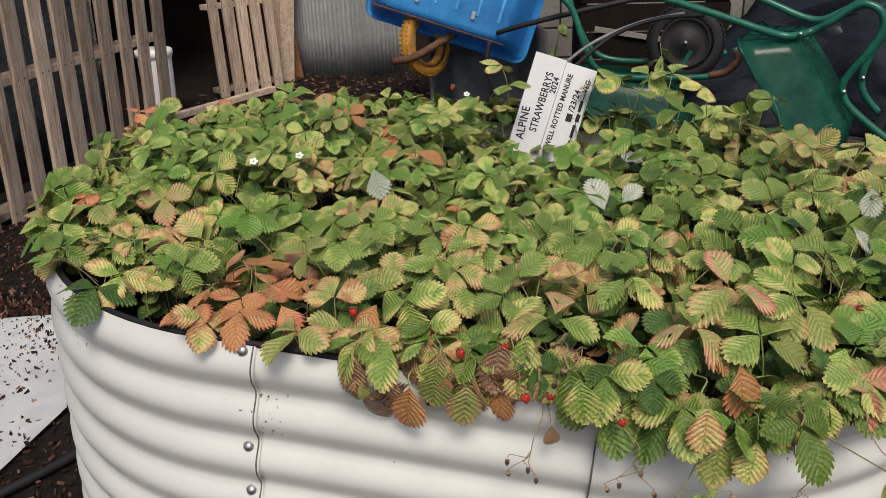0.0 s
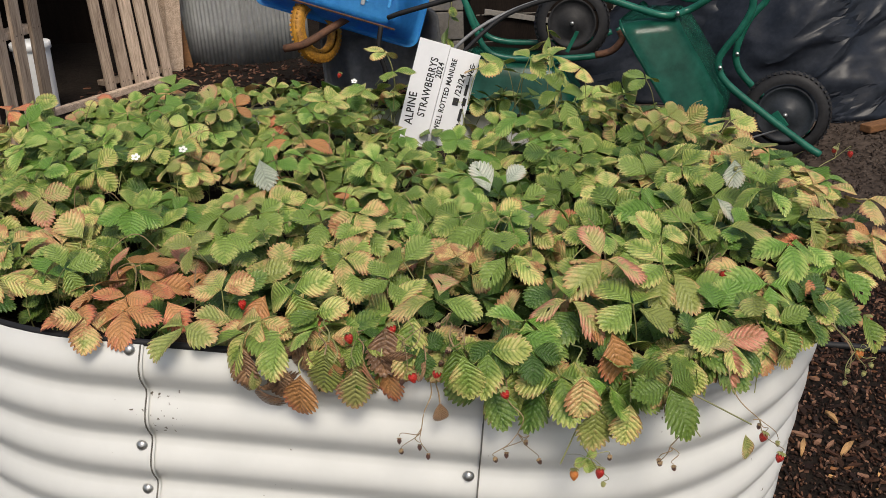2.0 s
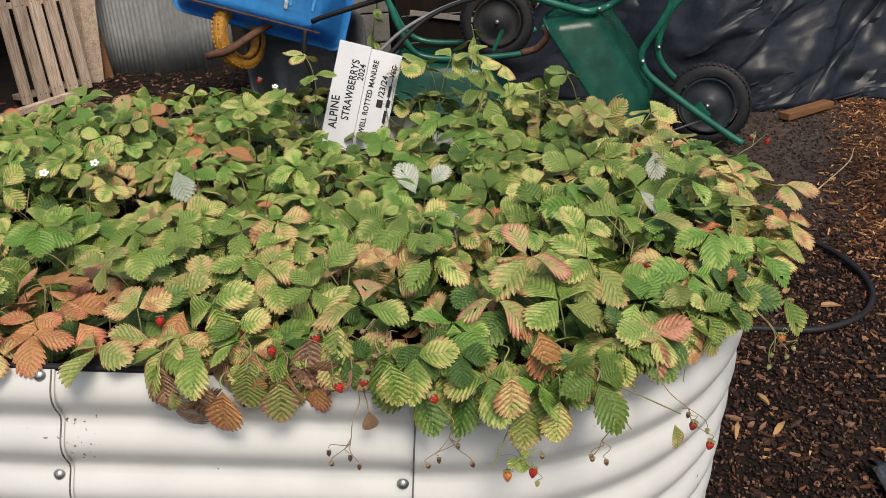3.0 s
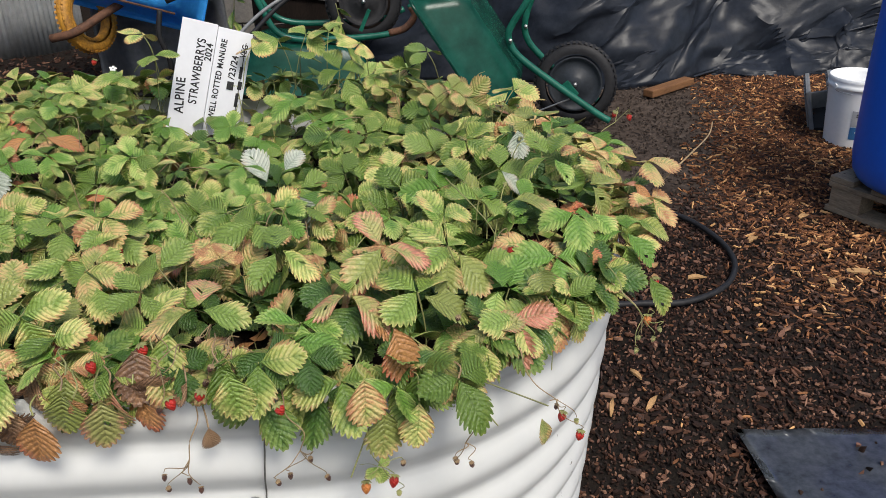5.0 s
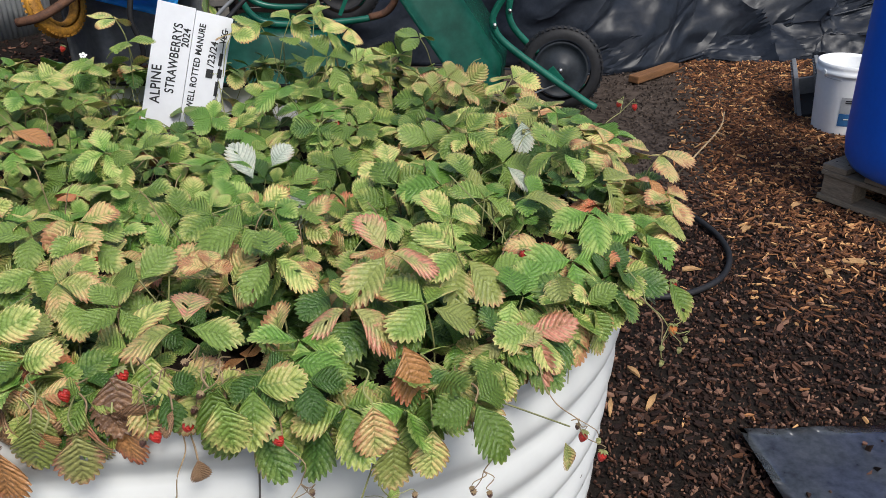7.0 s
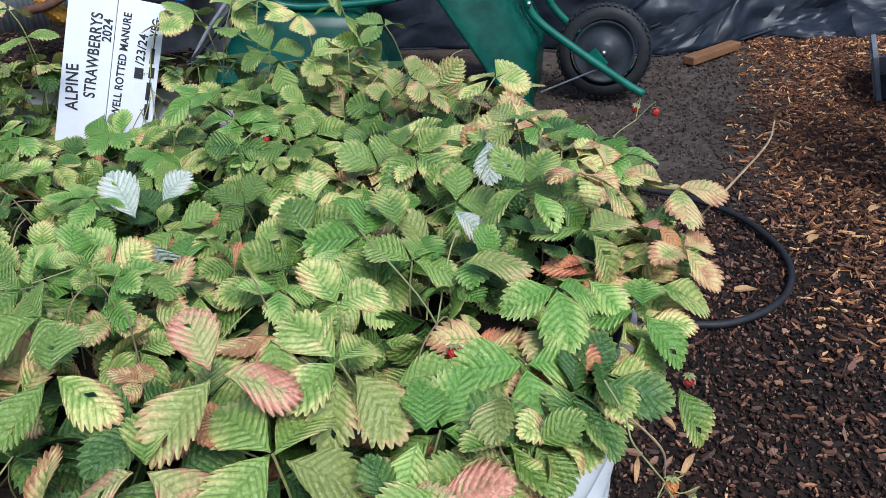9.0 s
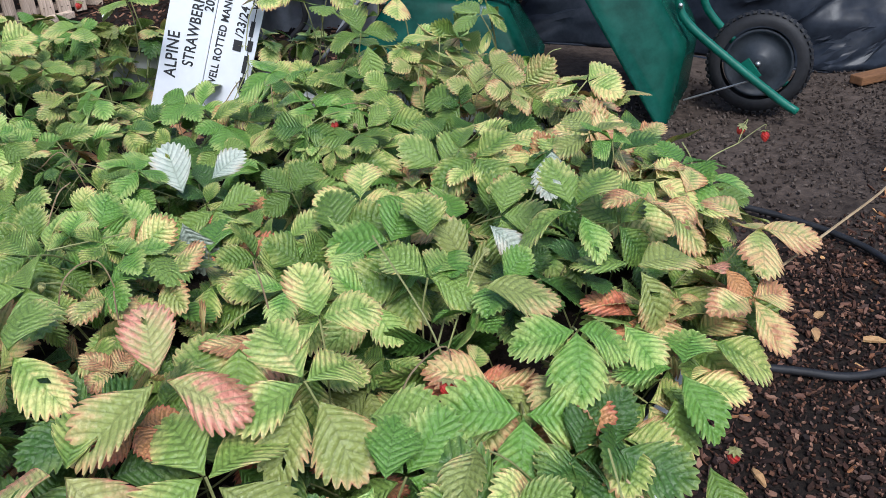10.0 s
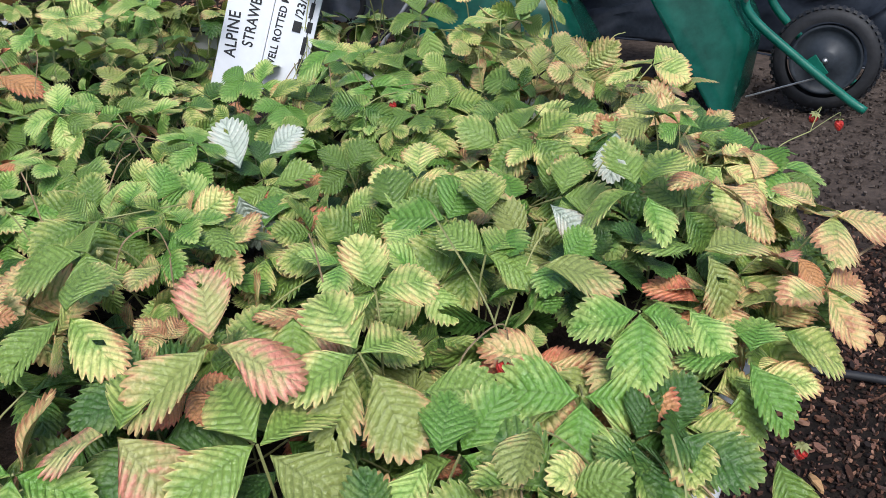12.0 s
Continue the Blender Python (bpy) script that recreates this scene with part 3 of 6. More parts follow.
# Large leaves near the end of the bed.
hero("bright", (0.579, 0.918, 0.812), 270, 0.054, 24)
hero("bright", (0.534, 0.870, 0.775), 262, 0.062, 34)
hero("pale", (0.383, 0.870, 0.815), 120, 0.062, -12)
hero("tan", (0.380, 0.862, 0.808), 248, 0.058, 32, "one")
hero("tan", (0.392, 0.860, 0.808), 300, 0.062, 26, "one")
hero("pale", (0.423, 0.865, 0.785), 12, 0.056, 2, "one")
hero("bright", (0.449, 0.826, 0.765), 55, 0.056, -8)
hero("pale", (0.445, 0.824, 0.762), 190, 0.056, 22, "one")
hero("pale", (0.325, 0.807, 0.793), 125, 0.064, -8)
hero("tan", (0.332, 0.803, 0.79), 335, 0.062, 18, "one")
hero("green", (0.318, 0.800, 0.788), 212, 0.056, 25, "one")
hero("tan", (0.293, 0.845, 0.84), 218, 0.068, 26, "one")
hero("pink", (0.293, 0.850, 0.84), 108, 0.055, -25, "one")
hero("pink", (0.298, 0.848, 0.838), 348, 0.058, 10, "one")
hero("pink", (0.243, 0.800, 0.808), 325, 0.062, 28, "one")
hero("green", (0.243, 0.805, 0.808), 85, 0.052, -5, "one")
hero("pink", (0.238, 0.800, 0.808), 185, 0.050, 12, "one")
hero("bright", (0.663, 0.915, 0.77), 290, 0.056, 32, "one")
hero("bright", (0.665, 0.922, 0.77), 62, 0.052, -8, "one")
hero("bright", (0.658, 0.919, 0.77), 176, 0.046, 8, "one")
hero("bright", (0.625, 0.955, 0.79), 300, 0.046, 15, "one")
hero("green", (0.705, 0.965, 0.762), 338, 0.060, 18, "one")
hero("tan", (0.72, 0.985, 0.77), 140, 0.052, -5, "one")
hero("pale", (0.655, 0.905, 0.755), 275, 0.056, 50, "one")
hero("green", (0.672, 0.86, 0.725), 285, 0.055, 50, "one")
hero("tan", (0.751, 1.005, 0.775), 300, 0.056, 28)
hero("tan", (0.778, 1.07, 0.806), 352, 0.058, 6)
hero("tan", (0.77, 1.085, 0.81), 120, 0.045, -10, "one")
hero("orange", (0.735, 1.03, 0.79), 300, 0.036, 30, "one")
hero("pale", (0.602, 1.057, 0.842), 182, 0.056, 12, "one")
hero("pale", (0.602, 1.062, 0.842), 102, 0.052, -38, "one")
hero("green", (0.607, 1.060, 0.842), 48, 0.056, -18, "one")
hero("bright", (0.610, 1.052, 0.84), 285, 0.046, 28, "one")
hero("tan", (0.650, 1.012, 0.81), 22, 0.062, 0, "one")
hero("tan", (0.652, 1.006, 0.808), 305, 0.055, 36, "one")
hero("pale", (0.645, 1.014, 0.81), 160, 0.050, 5, "one")
hero("tan", (0.70, 1.10, 0.815), 330, 0.055, 30, "one")
hero("bright", (0.768, 1.26, 0.79), 20, 0.056, -8)
hero("bright", (0.785, 1.235, 0.785), 335, 0.055, 12)
hero("pale", (0.698, 1.439, 0.834), 35, 0.056, 0)
hero("pale", (0.685, 1.43, 0.834), 200, 0.05, 8, "one")
hero("pink", (0.68, 1.41, 0.79), 205, 0.052, 20, "one")
hero("pink", (0.70, 1.42, 0.80), 45, 0.055, -5, "one")
hero("orange", (0.61, 1.40, 0.78), 230, 0.042, 20, "one")
hero("pale", (0.473, 1.007, 0.81), 60, 0.052, -12)
hero("pale", (0.408, 1.223, 0.75), 255, 0.048, 30, "one")
hero("green", (0.477, 1.08, 0.81), 95, 0.052, -30, "one")
hero("tan", (0.515, 0.98, 0.815), 352, 0.062, 12, "one")
hero("pale", (0.409, 1.239, 0.775), 90, 0.055, -25)
hero("bright", (0.258, 1.157, 0.762), 80, 0.055, -15)
hero("bright", (0.334, 1.537, 0.79), 255, 0.055, 18)
hero("bright", (0.36, 1.51, 0.79), 30, 0.055, 5)
hero("pale", (0.414, 1.650, 0.835), 270, 0.056, 48, "one")
hero("green", (0.405, 1.66, 0.85), 110, 0.056, -25)
hero("bright", (0.289, 1.524, 0.835), 205, 0.052, 8)
hero("bright", (0.155, 1.123, 0.775), 100, 0.055, -10)
hero("pale", (0.158, 0.991, 0.828), 200, 0.06, 8)
hero("tan", (0.147, 1.25, 0.79), 265, 0.05, 35, "one")
hero("pale", (0.343, 1.316, 0.76), 80, 0.048, -10)
hero("bright", (0.465, 1.239, 0.77), 300, 0.046, 15)
hero("bright", (0.562, 1.715, 0.815), 100, 0.048, -15)
# Leaves along the front.
hero("tan", (0.072, 0.806, 0.818), 178, 0.060, 6, "one")
hero("pink", (0.078, 0.810, 0.82), 70, 0.054, -22, "one")
hero("pale", (0.080, 0.804, 0.818), 350, 0.054, 14, "one")
hero("pale", (0.177, 0.903, 0.828), 85, 0.052, -18, "one")
hero("pale", (0.174, 0.898, 0.828), 228, 0.052, 24, "one")
hero("pale", (0.181, 0.898, 0.828), 325, 0.054, 18, "one")
hero("green", (0.172, 0.748, 0.762), 22, 0.066, 2, "one")
hero("deep", (0.165, 0.748, 0.762), 160, 0.062, 2, "one")
hero("green", (0.168, 0.742, 0.758), 265, 0.060, 50, "one")
hero("green", (0.045, 0.775, 0.815), 262, 0.058, 42, "one")
hero("orange", (0.274, 0.722, 0.806), 285, 0.062, 62, "one")
hero("orange", (0.262, 0.795, 0.79), 325, 0.052, 38, "one")
hero("pale", (0.336, 0.90, 0.825), 270, 0.058, 30, "one")
hero("pale", (0.392, 0.915, 0.835), 110, 0.052, -12)
hero("bright", (0.428, 0.81, 0.775), 235, 0.05, 28, "one")
hero("bright", (0.435, 0.812, 0.775), 80, 0.05, -8, "one")
hero("green", (0.335, 0.71, 0.755), 290, 0.066, 34, "one")
hero("tan", (0.49, 0.785, 0.755), 280, 0.056, 60, "one")
hero("tan", (0.52, 0.79, 0.755), 310, 0.056, 55, "one")
# The other end of the bed.
hero("pale", (-0.526, 0.968, 0.805), 268, 0.056, 25)
hero("pale", (-0.69, 1.141, 0.815), 212, 0.056, 18)
hero("pale", (-0.74, 1.26, 0.83), 240, 0.054, 14)
hero("bright", (-0.74, 1.16, 0.79), 190, 0.056, 30)
hero("bright", (-0.463, 1.257, 0.86), 190, 0.066, 12, "one")
hero("bright", (-0.367, 1.092, 0.848), 282, 0.054, 20)
hero("pale", (-0.22, 1.027, 0.825), 272, 0.052, 20)
hero("bright", (-0.353, 1.33, 0.85), 60, 0.048, -10, "one")
hero("pale", (-0.448, 1.024, 0.812), 285, 0.05, 20)
hero("bright", (-0.592, 1.445, 0.865), 275, 0.062, 18)
hero("bright", (-0.128, 1.366, 0.83), 270, 0.044, 15)
hero("pale", (-0.167, 1.037, 0.822), 100, 0.034, -15)
hero("deep", (-0.111, 1.009, 0.805), 290, 0.05, 20, "one")
hero("pale", (-0.036, 0.925, 0.805), 280, 0.046, 25, "one")
hero("tan", (-0.08, 0.95, 0.805), 230, 0.042, 30, "one")
hero("pale", (-0.10, 1.62, 0.865), 60, 0.058, -15)
# Tall leaves at the back, over the sign's foot.
for x, y, z, out in ((0.045, 1.75, 0.89, 250), (0.03, 1.77, 0.93, 140), (0.30, 1.80, 0.89, 150), (0.40, 1.74, 0.91, 60), (0.46, 1.70, 0.89, 200), (0.58, 1.62, 0.88, 120), (0.24, 1.78, 0.88, 40), (0.36, 1.79, 0.90, 30), (0.34, 1.76, 0.87, 280), (-0.02, 1.72, 0.86, 200), (-0.45, 1.80, 0.87, 120), (0.52, 1.62, 0.85, 100), (-0.72, 1.70, 0.85, 160)):
    hero("pale", (x, y, z), out, 0.056, -5)
hero("green", (-0.75, 1.76, 0.85), 60, 0.055, 0)

count = tries = 0
while count < 1400 and tries < 60000:
    tries += 1
    p = Vector((rnd.uniform(-0.86, 0.86), rnd.uniform(-0.62, 0.62), 0))
    depth, way = inside(p)
    if depth < -0.01 or (p.y < -0.25 and -0.62 < p.x < -0.05 and depth < 0.06):
        continue
    if (BED @ p - Vector((-0.325, 0.925, 0.78))).length < 0.1 and count < 1150:
        continue
    layer = 0 if count < 740 else 1 if count < 1150 else 2
    if layer < 2 and any((BED @ p - Vector(q)).xy.length < 0.03 for q in CLEAR):
        continue
    if layer == 0 and any((BED @ p - q).xy.length < (0.046 if q.x > 0.55 or q.y < 0.93 else 0.034) for q in STANDING):
        continue
    if p.y > 0.36 and 0.0 < p.x < 0.45 and depth < 0.07 and rnd.random() < 0.6:
        continue
    if layer and depth < (0.055, 0.085)[layer - 1]:
        continue
    gap = (0.028, 0.034, 0.042)[layer]
    cell = (int(p.x / 0.06), int(p.y / 0.06), layer)
    if any((p - q).length < gap for dx in (-1, 0, 1) for dy in (-1, 0, 1) for q in spots.get((cell[0] + dx, cell[1] + dy, layer), ())):
        if tries % 7:
            continue
    spots.setdefault(cell, []).append(p)
    heading, away = crown(p)
    top = canopy(p) - (0.006, 0.044, 0.078)[layer] + rnd.uniform(-0.02, 0.024) + 0.042 * (0.6 - min(1.2, (away / 0.095) ** 2))
    w = BED @ Vector((p.x, p.y, top))
    middle = max(0.0, 1 - Vector((p.x, p.y)).length / 0.4)
    size = (rnd.uniform(0.026, 0.044) if rnd.random() < 0.3 else rnd.uniform(0.040, 0.058)) * (1 - 0.15 * middle)
    if p.y > 0.1:
        size *= 0.92
    if p.x > 0.35 or p.y < -0.3:
        size *= 1.1
    out = math.degrees(math.atan2(way.y, way.x)) - 8.5 + rnd.gauss(0, 45) if depth < 0.07 else heading + rnd.gauss(0, 38)
    tip = rnd.gauss(-2, 22) + 100 * min(away, 0.14) + (10 * max(0, (0.08 - depth) / 0.08))
    if p.y < -0.25 and -0.62 < p.x < -0.05 and depth < 0.13:
        tip, out = rnd.gauss(2, 8), rnd.uniform(0, 180)
    tone = tone_of(p, rnd)
    # Lower leaves mostly deep green: older foliage, plus gap shade put into the colour.
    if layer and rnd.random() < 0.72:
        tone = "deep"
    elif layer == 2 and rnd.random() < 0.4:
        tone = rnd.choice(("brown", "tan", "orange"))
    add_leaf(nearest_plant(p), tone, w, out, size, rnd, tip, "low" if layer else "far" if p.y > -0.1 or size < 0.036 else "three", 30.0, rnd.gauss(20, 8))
    count += 1

# Leaves that lean over the rim: few over the front beside the first seam, many over the rest of the front and round the ends.
for k in range(300):
    s = rnd.random()
    p, way = outline(s)
    if p.y < -0.3 and p.x < -0.05 and p.x > -0.62:
        if rnd.random() < 0.95:
            continue
        reach, drop = 0.0, 0.0
    elif p.y < -0.1 and p.x > -0.13:
        grow = min(1.0, (p.x + 0.13) / 0.45)
        reach = rnd.uniform(0.0, 0.045) + 0.012 * grow
        drop = rnd.uniform(0.0, 0.03 + 0.008 * grow if p.x < 0.42 else 0.02)
        if p.x > 0.42:
            reach *= 0.5
    elif p.y > 0.3:
        reach, drop = rnd.uniform(-0.02, 0.05), 0.0
    else:
        reach, drop = (rnd.uniform(-0.03, 0.02), rnd.uniform(0.0, 0.015)) if p.x < -0.3 else (rnd.uniform(0.0, 0.06), rnd.uniform(0.0, 0.04))
    q = p + reach * way
    lift = 0.03 + 0.04 * max(0.0, p.x) if drop == 0 else 0.035 + 0.02 * max(0.0, p.x)
    w = BED @ (q + Vector((0, 0, lift - drop)))
    out = math.degrees(math.atan2(way.y, way.x)) - 8.5 + rnd.gauss(0, 42)
    tip = rnd.gauss(22, 14) + 560 * min(drop, 0.08)
    tone = tone_of(q, rnd)
    if any((w - q).length < 0.034 for q in FRONT) or any((w - q).length < 0.03 for q in STANDING):
        continue
    # More dark greens along the front rim, deepening the shade between leaves by colour.
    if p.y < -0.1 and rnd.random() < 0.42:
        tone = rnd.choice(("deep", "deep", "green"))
    add_leaf(owner(w), tone, w, out, rnd.uniform(0.042, 0.060), rnd, tip, roll=38.0)

for k in range(60):
    s = rnd.uniform(-0.02, 0.20)
    p, way = outline(s, rnd.uniform(-0.07, 0.005))
    w = BED @ (p + Vector((0, 0, rnd.uniform(-0.01, 0.02))))
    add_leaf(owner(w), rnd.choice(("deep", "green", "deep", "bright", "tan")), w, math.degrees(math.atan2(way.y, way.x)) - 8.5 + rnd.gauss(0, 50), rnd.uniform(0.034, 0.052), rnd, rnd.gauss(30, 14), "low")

for k in range(70):
    s = rnd.uniform(-0.03, 0.30)
    p, way = outline(s, rnd.uniform(-0.07, 0.0))
    w = BED @ (p + Vector((0, 0, 0.03 + 0.05 * max(0.0, p.x) + rnd.uniform(-0.015, 0.015))))
    if any((w - q).length < 0.034 for q in FRONT) or any((w - q).length < 0.036 for q in STANDING):
        continue
    add_leaf(owner(w), tone_of(p, rnd), w, math.degrees(math.atan2(way.y, way.x)) - 8.5 + rnd.gauss(0, 60), rnd.uniform(0.042, 0.058), rnd, rnd.gauss(22, 14))


# ---- berries, flowers and runners ----
def berry_mesh():
    bm = bmesh.new()
    rows = []
    for i in range(9):
        v = i / 8
        r = math.sin(math.pi * min(1, 0.02 + 0.96 * v)) ** 0.7 * (1.06 - 0.45 * v) * 0.5
        rows.append([Vector(((r + (0.025 if (k + i) % 2 else -0.02)) * math.cos(k * math.pi / 7), (r + (0.025 if (k + i) % 2 else -0.02)) * math.sin(k * math.pi / 7), 0.02 - 1.15 * v)) for k in range(14)])
    vs = grid(bm, rows, close_u=True)
    bm.faces.new(vs[0])
    bm.faces.new(vs[-1][::-1])
    d = bpy.data.meshes.new("berry")
    bm.to_mesh(d)
    bm.free()
    return d


def calyx_mesh():
    bm = bmesh.new()
    for k in range(8):
        a = k * math.pi / 4
        d, e = Vector((math.cos(a), math.sin(a), 0)), Vector((-math.sin(a), math.cos(a), 0))
        up = Vector((0, 0, 0.06))
        pts = [up, d * 0.3 + e * 0.16 + up, d * 0.58 - Vector((0, 0, 0.1)), d * 0.3 - e * 0.16 + up]
        bm.faces.new([bm.verts.new(q) for q in pts])
    d = bpy.data.meshes.new("calyx")
    bm.to_mesh(d)
    bm.free()
    return d


def berry_material(name, a, b):
    return surface(name, a, b, 60, 0.3, bump=0.4, fine=260, spread=0.15)


BERRY = {
    "red": berry_material("ripe_berry_red", (0.30, 0.012, 0.012), (0.55, 0.035, 0.02)),
    "orange": berry_material("half_ripe_berry", (0.50, 0.13, 0.03), (0.65, 0.26, 0.06)),
    "green": berry_material("unripe_berry", (0.30, 0.30, 0.10), (0.45, 0.42, 0.18)),
    "dry": berry_material("dried_berry", (0.04, 0.02, 0.014), (0.12, 0.05, 0.035)),
}
BERRY_DATA = {}
shape = berry_mesh()
for key, m in BERRY.items():
    BERRY_DATA[key] = shape.copy()
    BERRY_DATA[key].materials.append(m)
CALYX = {}
for key in BERRY:
    CALYX[key] = calyx_mesh()
    CALYX[key].materials.append(STEM_DRY if key == "dry" else STEM)


def add_berry(colour, place, size=0.012, lean=25.0):
    plant = owner(place)
    ob = new("berry", BERRY_DATA[colour])
    ob.parent = plant
    ob.matrix_basis = plant.matrix_basis.inverted() @ Matrix.Translation(place) @ pose(0, 0, 0, rnd.uniform(-lean, lean), rnd.uniform(-lean, lean), rnd.uniform(0, 360)) @ Matrix.Scale(size, 4)
    cap = new("calyx", CALYX[colour])
    cap.parent = ob
    return ob


def add_stalk(points, radius=0.0009, dry=False, name="fruit_stalk"):
    plant = owner(points[0])
    inv = plant.matrix_basis.inverted()
    bm = bmesh.new()
    tube(bm, [inv @ q for q in spline(points, 5)], radius, 5, 0.7)
    part(name, bm, STEM_DRY if dry else STEM, plant)


for q in HANGING:
    add_stalk([q, q + Vector((rnd.uniform(-0.006, 0.006), 0.010, 0.008)), q + Vector((rnd.uniform(-0.008, 0.008), 0.03, 0.012)), q + Vector((0, 0.06, 0.0))], 0.0011, rnd.random() < 0.6, "leaf_stalk")


def truss(root, ends, dry=False, size=0.012):
    """A fruit stalk from root that branches to berries: ends are (colour, place)."""
    root = Vector(root)
    fork = root.lerp(sum((Vector(p) for _, p in ends), Vector()) / len(ends), 0.62) + Vector((0, -0.008, 0.006))
    add_stalk([root + Vector((0, 0.05, 0.02)), root + Vector((0, 0.014, 0.014)), root, root.lerp(fork, 0.5) + Vector((rnd.uniform(-0.012, 0.012), -0.012, 0.008)), fork], 0.0009, dry)
    for colour, place in ends:
        q = Vector(place) + Vector((rnd.uniform(-0.012, 0.012), 0, rnd.uniform(-0.004, 0.008)))
        side = Vector((rnd.uniform(-0.011, 0.011), rnd.uniform(-0.01, 0.0), 0.004))
        add_stalk([fork, fork.lerp(q, 0.45) + side, q + Vector((rnd.uniform(-0.005, 0.005), -0.002, 0.009)), q + Vector((0, 0, 0.003))], 0.0006, dry)
        add_berry(colour, q, size * (0.55 if colour in ("dry", "green") else 1.0))


for place in ((-0.183, 0.90, 0.785), (-0.018, 1.04, 0.80), (-0.145, 1.80, 0.84), (-0.037, 0.772, 0.797), (0.016, 0.77, 0.807), (0.037, 0.717, 0.771), (0.069, 0.717, 0.772), (0.141, 0.686, 0.76),
              (0.482, 0.900, 0.785), (0.714, 0.91, 0.69), (-0.08, 1.9, 0.86), (0.37, 1.45, 0.79)):
    add_berry("red", place, 0.0125)
truss((0.80, 1.30, 0.76), (("red", (0.878, 1.348, 0.80)), ("red", (0.908, 1.345, 0.79))))
truss((0.585, 0.78, 0.755), (("orange", (0.60, 0.75, 0.735)), ("green", (0.612, 0.735, 0.712)), ("green", (0.622, 0.75, 0.718)), ("green", (0.592, 0.73, 0.708)), ("green", (0.606, 0.765, 0.702))))
truss((0.425, 0.715, 0.725), (("red", (0.483, 0.705, 0.65)), ("red", (0.495, 0.695, 0.632)), ("dry", (0.45, 0.70, 0.67)), ("green", (0.487, 0.70, 0.638))), True)
truss((0.23, 0.675, 0.70), (("orange", (0.225, 0.652, 0.658)), ("red", (0.243, 0.65, 0.66)), ("green", (0.247, 0.648, 0.645)), ("dry", (0.255, 0.655, 0.68))))
truss((0.15, 0.705, 0.73), (("dry", (0.14, 0.69, 0.66)), ("dry", (0.15, 0.69, 0.665)), ("dry", (0.185, 0.68, 0.655)), ("dry", (0.18, 0.685, 0.685))), True)
truss((0.33, 0.67, 0.72), (("dry", (0.325, 0.645, 0.665)), ("dry", (0.335, 0.645, 0.66)), ("dry", (0.33, 0.648, 0.672))), True)
truss((0.06, 0.735, 0.725), (("dry", (0.03, 0.715, 0.66)), ("dry", (0.055, 0.712, 0.65)), ("dry", (0.045, 0.712, 0.668)), ("dry", (0.02, 0.715, 0.675))), True)
hero("bright", (0.235, 0.66, 0.675), 300, 0.02, 45)
hero("tan", (0.42, 0.65, 0.70), 300, 0.03, 60, "one")
for k in range(46):
    p = Vector((rnd.uniform(-0.7, 0.75), rnd.uniform(-0.5, 0.5), 0))
    if inside(p)[0] < 0.02:
        continue
    a = BED @ Vector((p.x, p.y, canopy(p) - 0.03))
    b = a + Vector((rnd.uniform(-0.06, 0.06), rnd.uniform(-0.06, 0.06), rnd.uniform(0.04, 0.075)))
    add_stalk([a, a.lerp(b, 0.6) + Vector((0, 0, 0.012)), b], 0.0009, rnd.random() < 0.5)
    if rnd.random() < 0.35:
        add_berry(rnd.choice(("green", "dry", "green")), b, 0.007)
for k in range(34):
    p = Vector((rnd.uniform(-0.6, 0.65), rnd.uniform(-0.42, 0.45), 0))
    if inside(p)[0] < 0.05:
        continue
    a = BED @ Vector((p.x, p.y, canopy(p) - 0.02))
    turn = rnd.uniform(0, 6.28)
    d = Vector((math.cos(turn), math.sin(turn), 0)) * rnd.uniform(0.05, 0.11)
    add_stalk([a, a + 0.3 * d + Vector((0, 0, rnd.uniform(0.025, 0.045))), a + 0.7 * d + Vector((rnd.uniform(-0.015, 0.015), rnd.uniform(-0.015, 0.015), rnd.uniform(0.025, 0.045))), a + d + Vector((0, 0, rnd.uniform(-0.01, 0.02)))], 0.0008, rnd.random() < 0.75, "runner")
# A tangle of dried fruit stalks at the front rim.
for k in range(16):
    a = Vector((rnd.uniform(0.0, 0.12), rnd.uniform(0.755, 0.785), rnd.uniform(0.775, 0.80)))
    b = a + Vector((rnd.uniform(-0.035, 0.035), rnd.uniform(-0.045, -0.015), rnd.uniform(-0.03, 0.02)))
    add_stalk([a, a.lerp(b, 0.4) + Vector((rnd.uniform(-0.012, 0.012), 0, 0.016)), a.lerp(b, 0.75) + Vector((rnd.uniform(-0.012, 0.012), -0.004, 0.006)), b], 0.0007, True)
    if rnd.random() < 0.6:
        add_berry("dry", b, 0.0075)
for x, y, z, out, size in ((-0.02, 0.77, 0.785, 230, 0.034), (0.05, 0.755, 0.782, 285, 0.036), (0.10, 0.745, 0.785, 250, 0.036), (0.14, 0.74, 0.79, 300, 0.04), (-0.06, 0.785, 0.785, 260, 0.038), (0.18, 0.725, 0.785, 265, 0.04)):
    hero(rnd.choice(("deep", "green", "tan")), (x, y, z), out, size, 40)
# Dry runners past the end of the bed.
add_stalk([(0.80, 1.06, 0.77), (0.87, 1.10, 0.79), (0.95, 1.16, 0.80), (0.985, 1.20, 0.81)], 0.0015, True, "runner")
add_stalk([(0.60, 0.84, 0.74), (0.635, 0.82, 0.70), (0.645, 0.825, 0.66)], 0.0012, True, "runner")

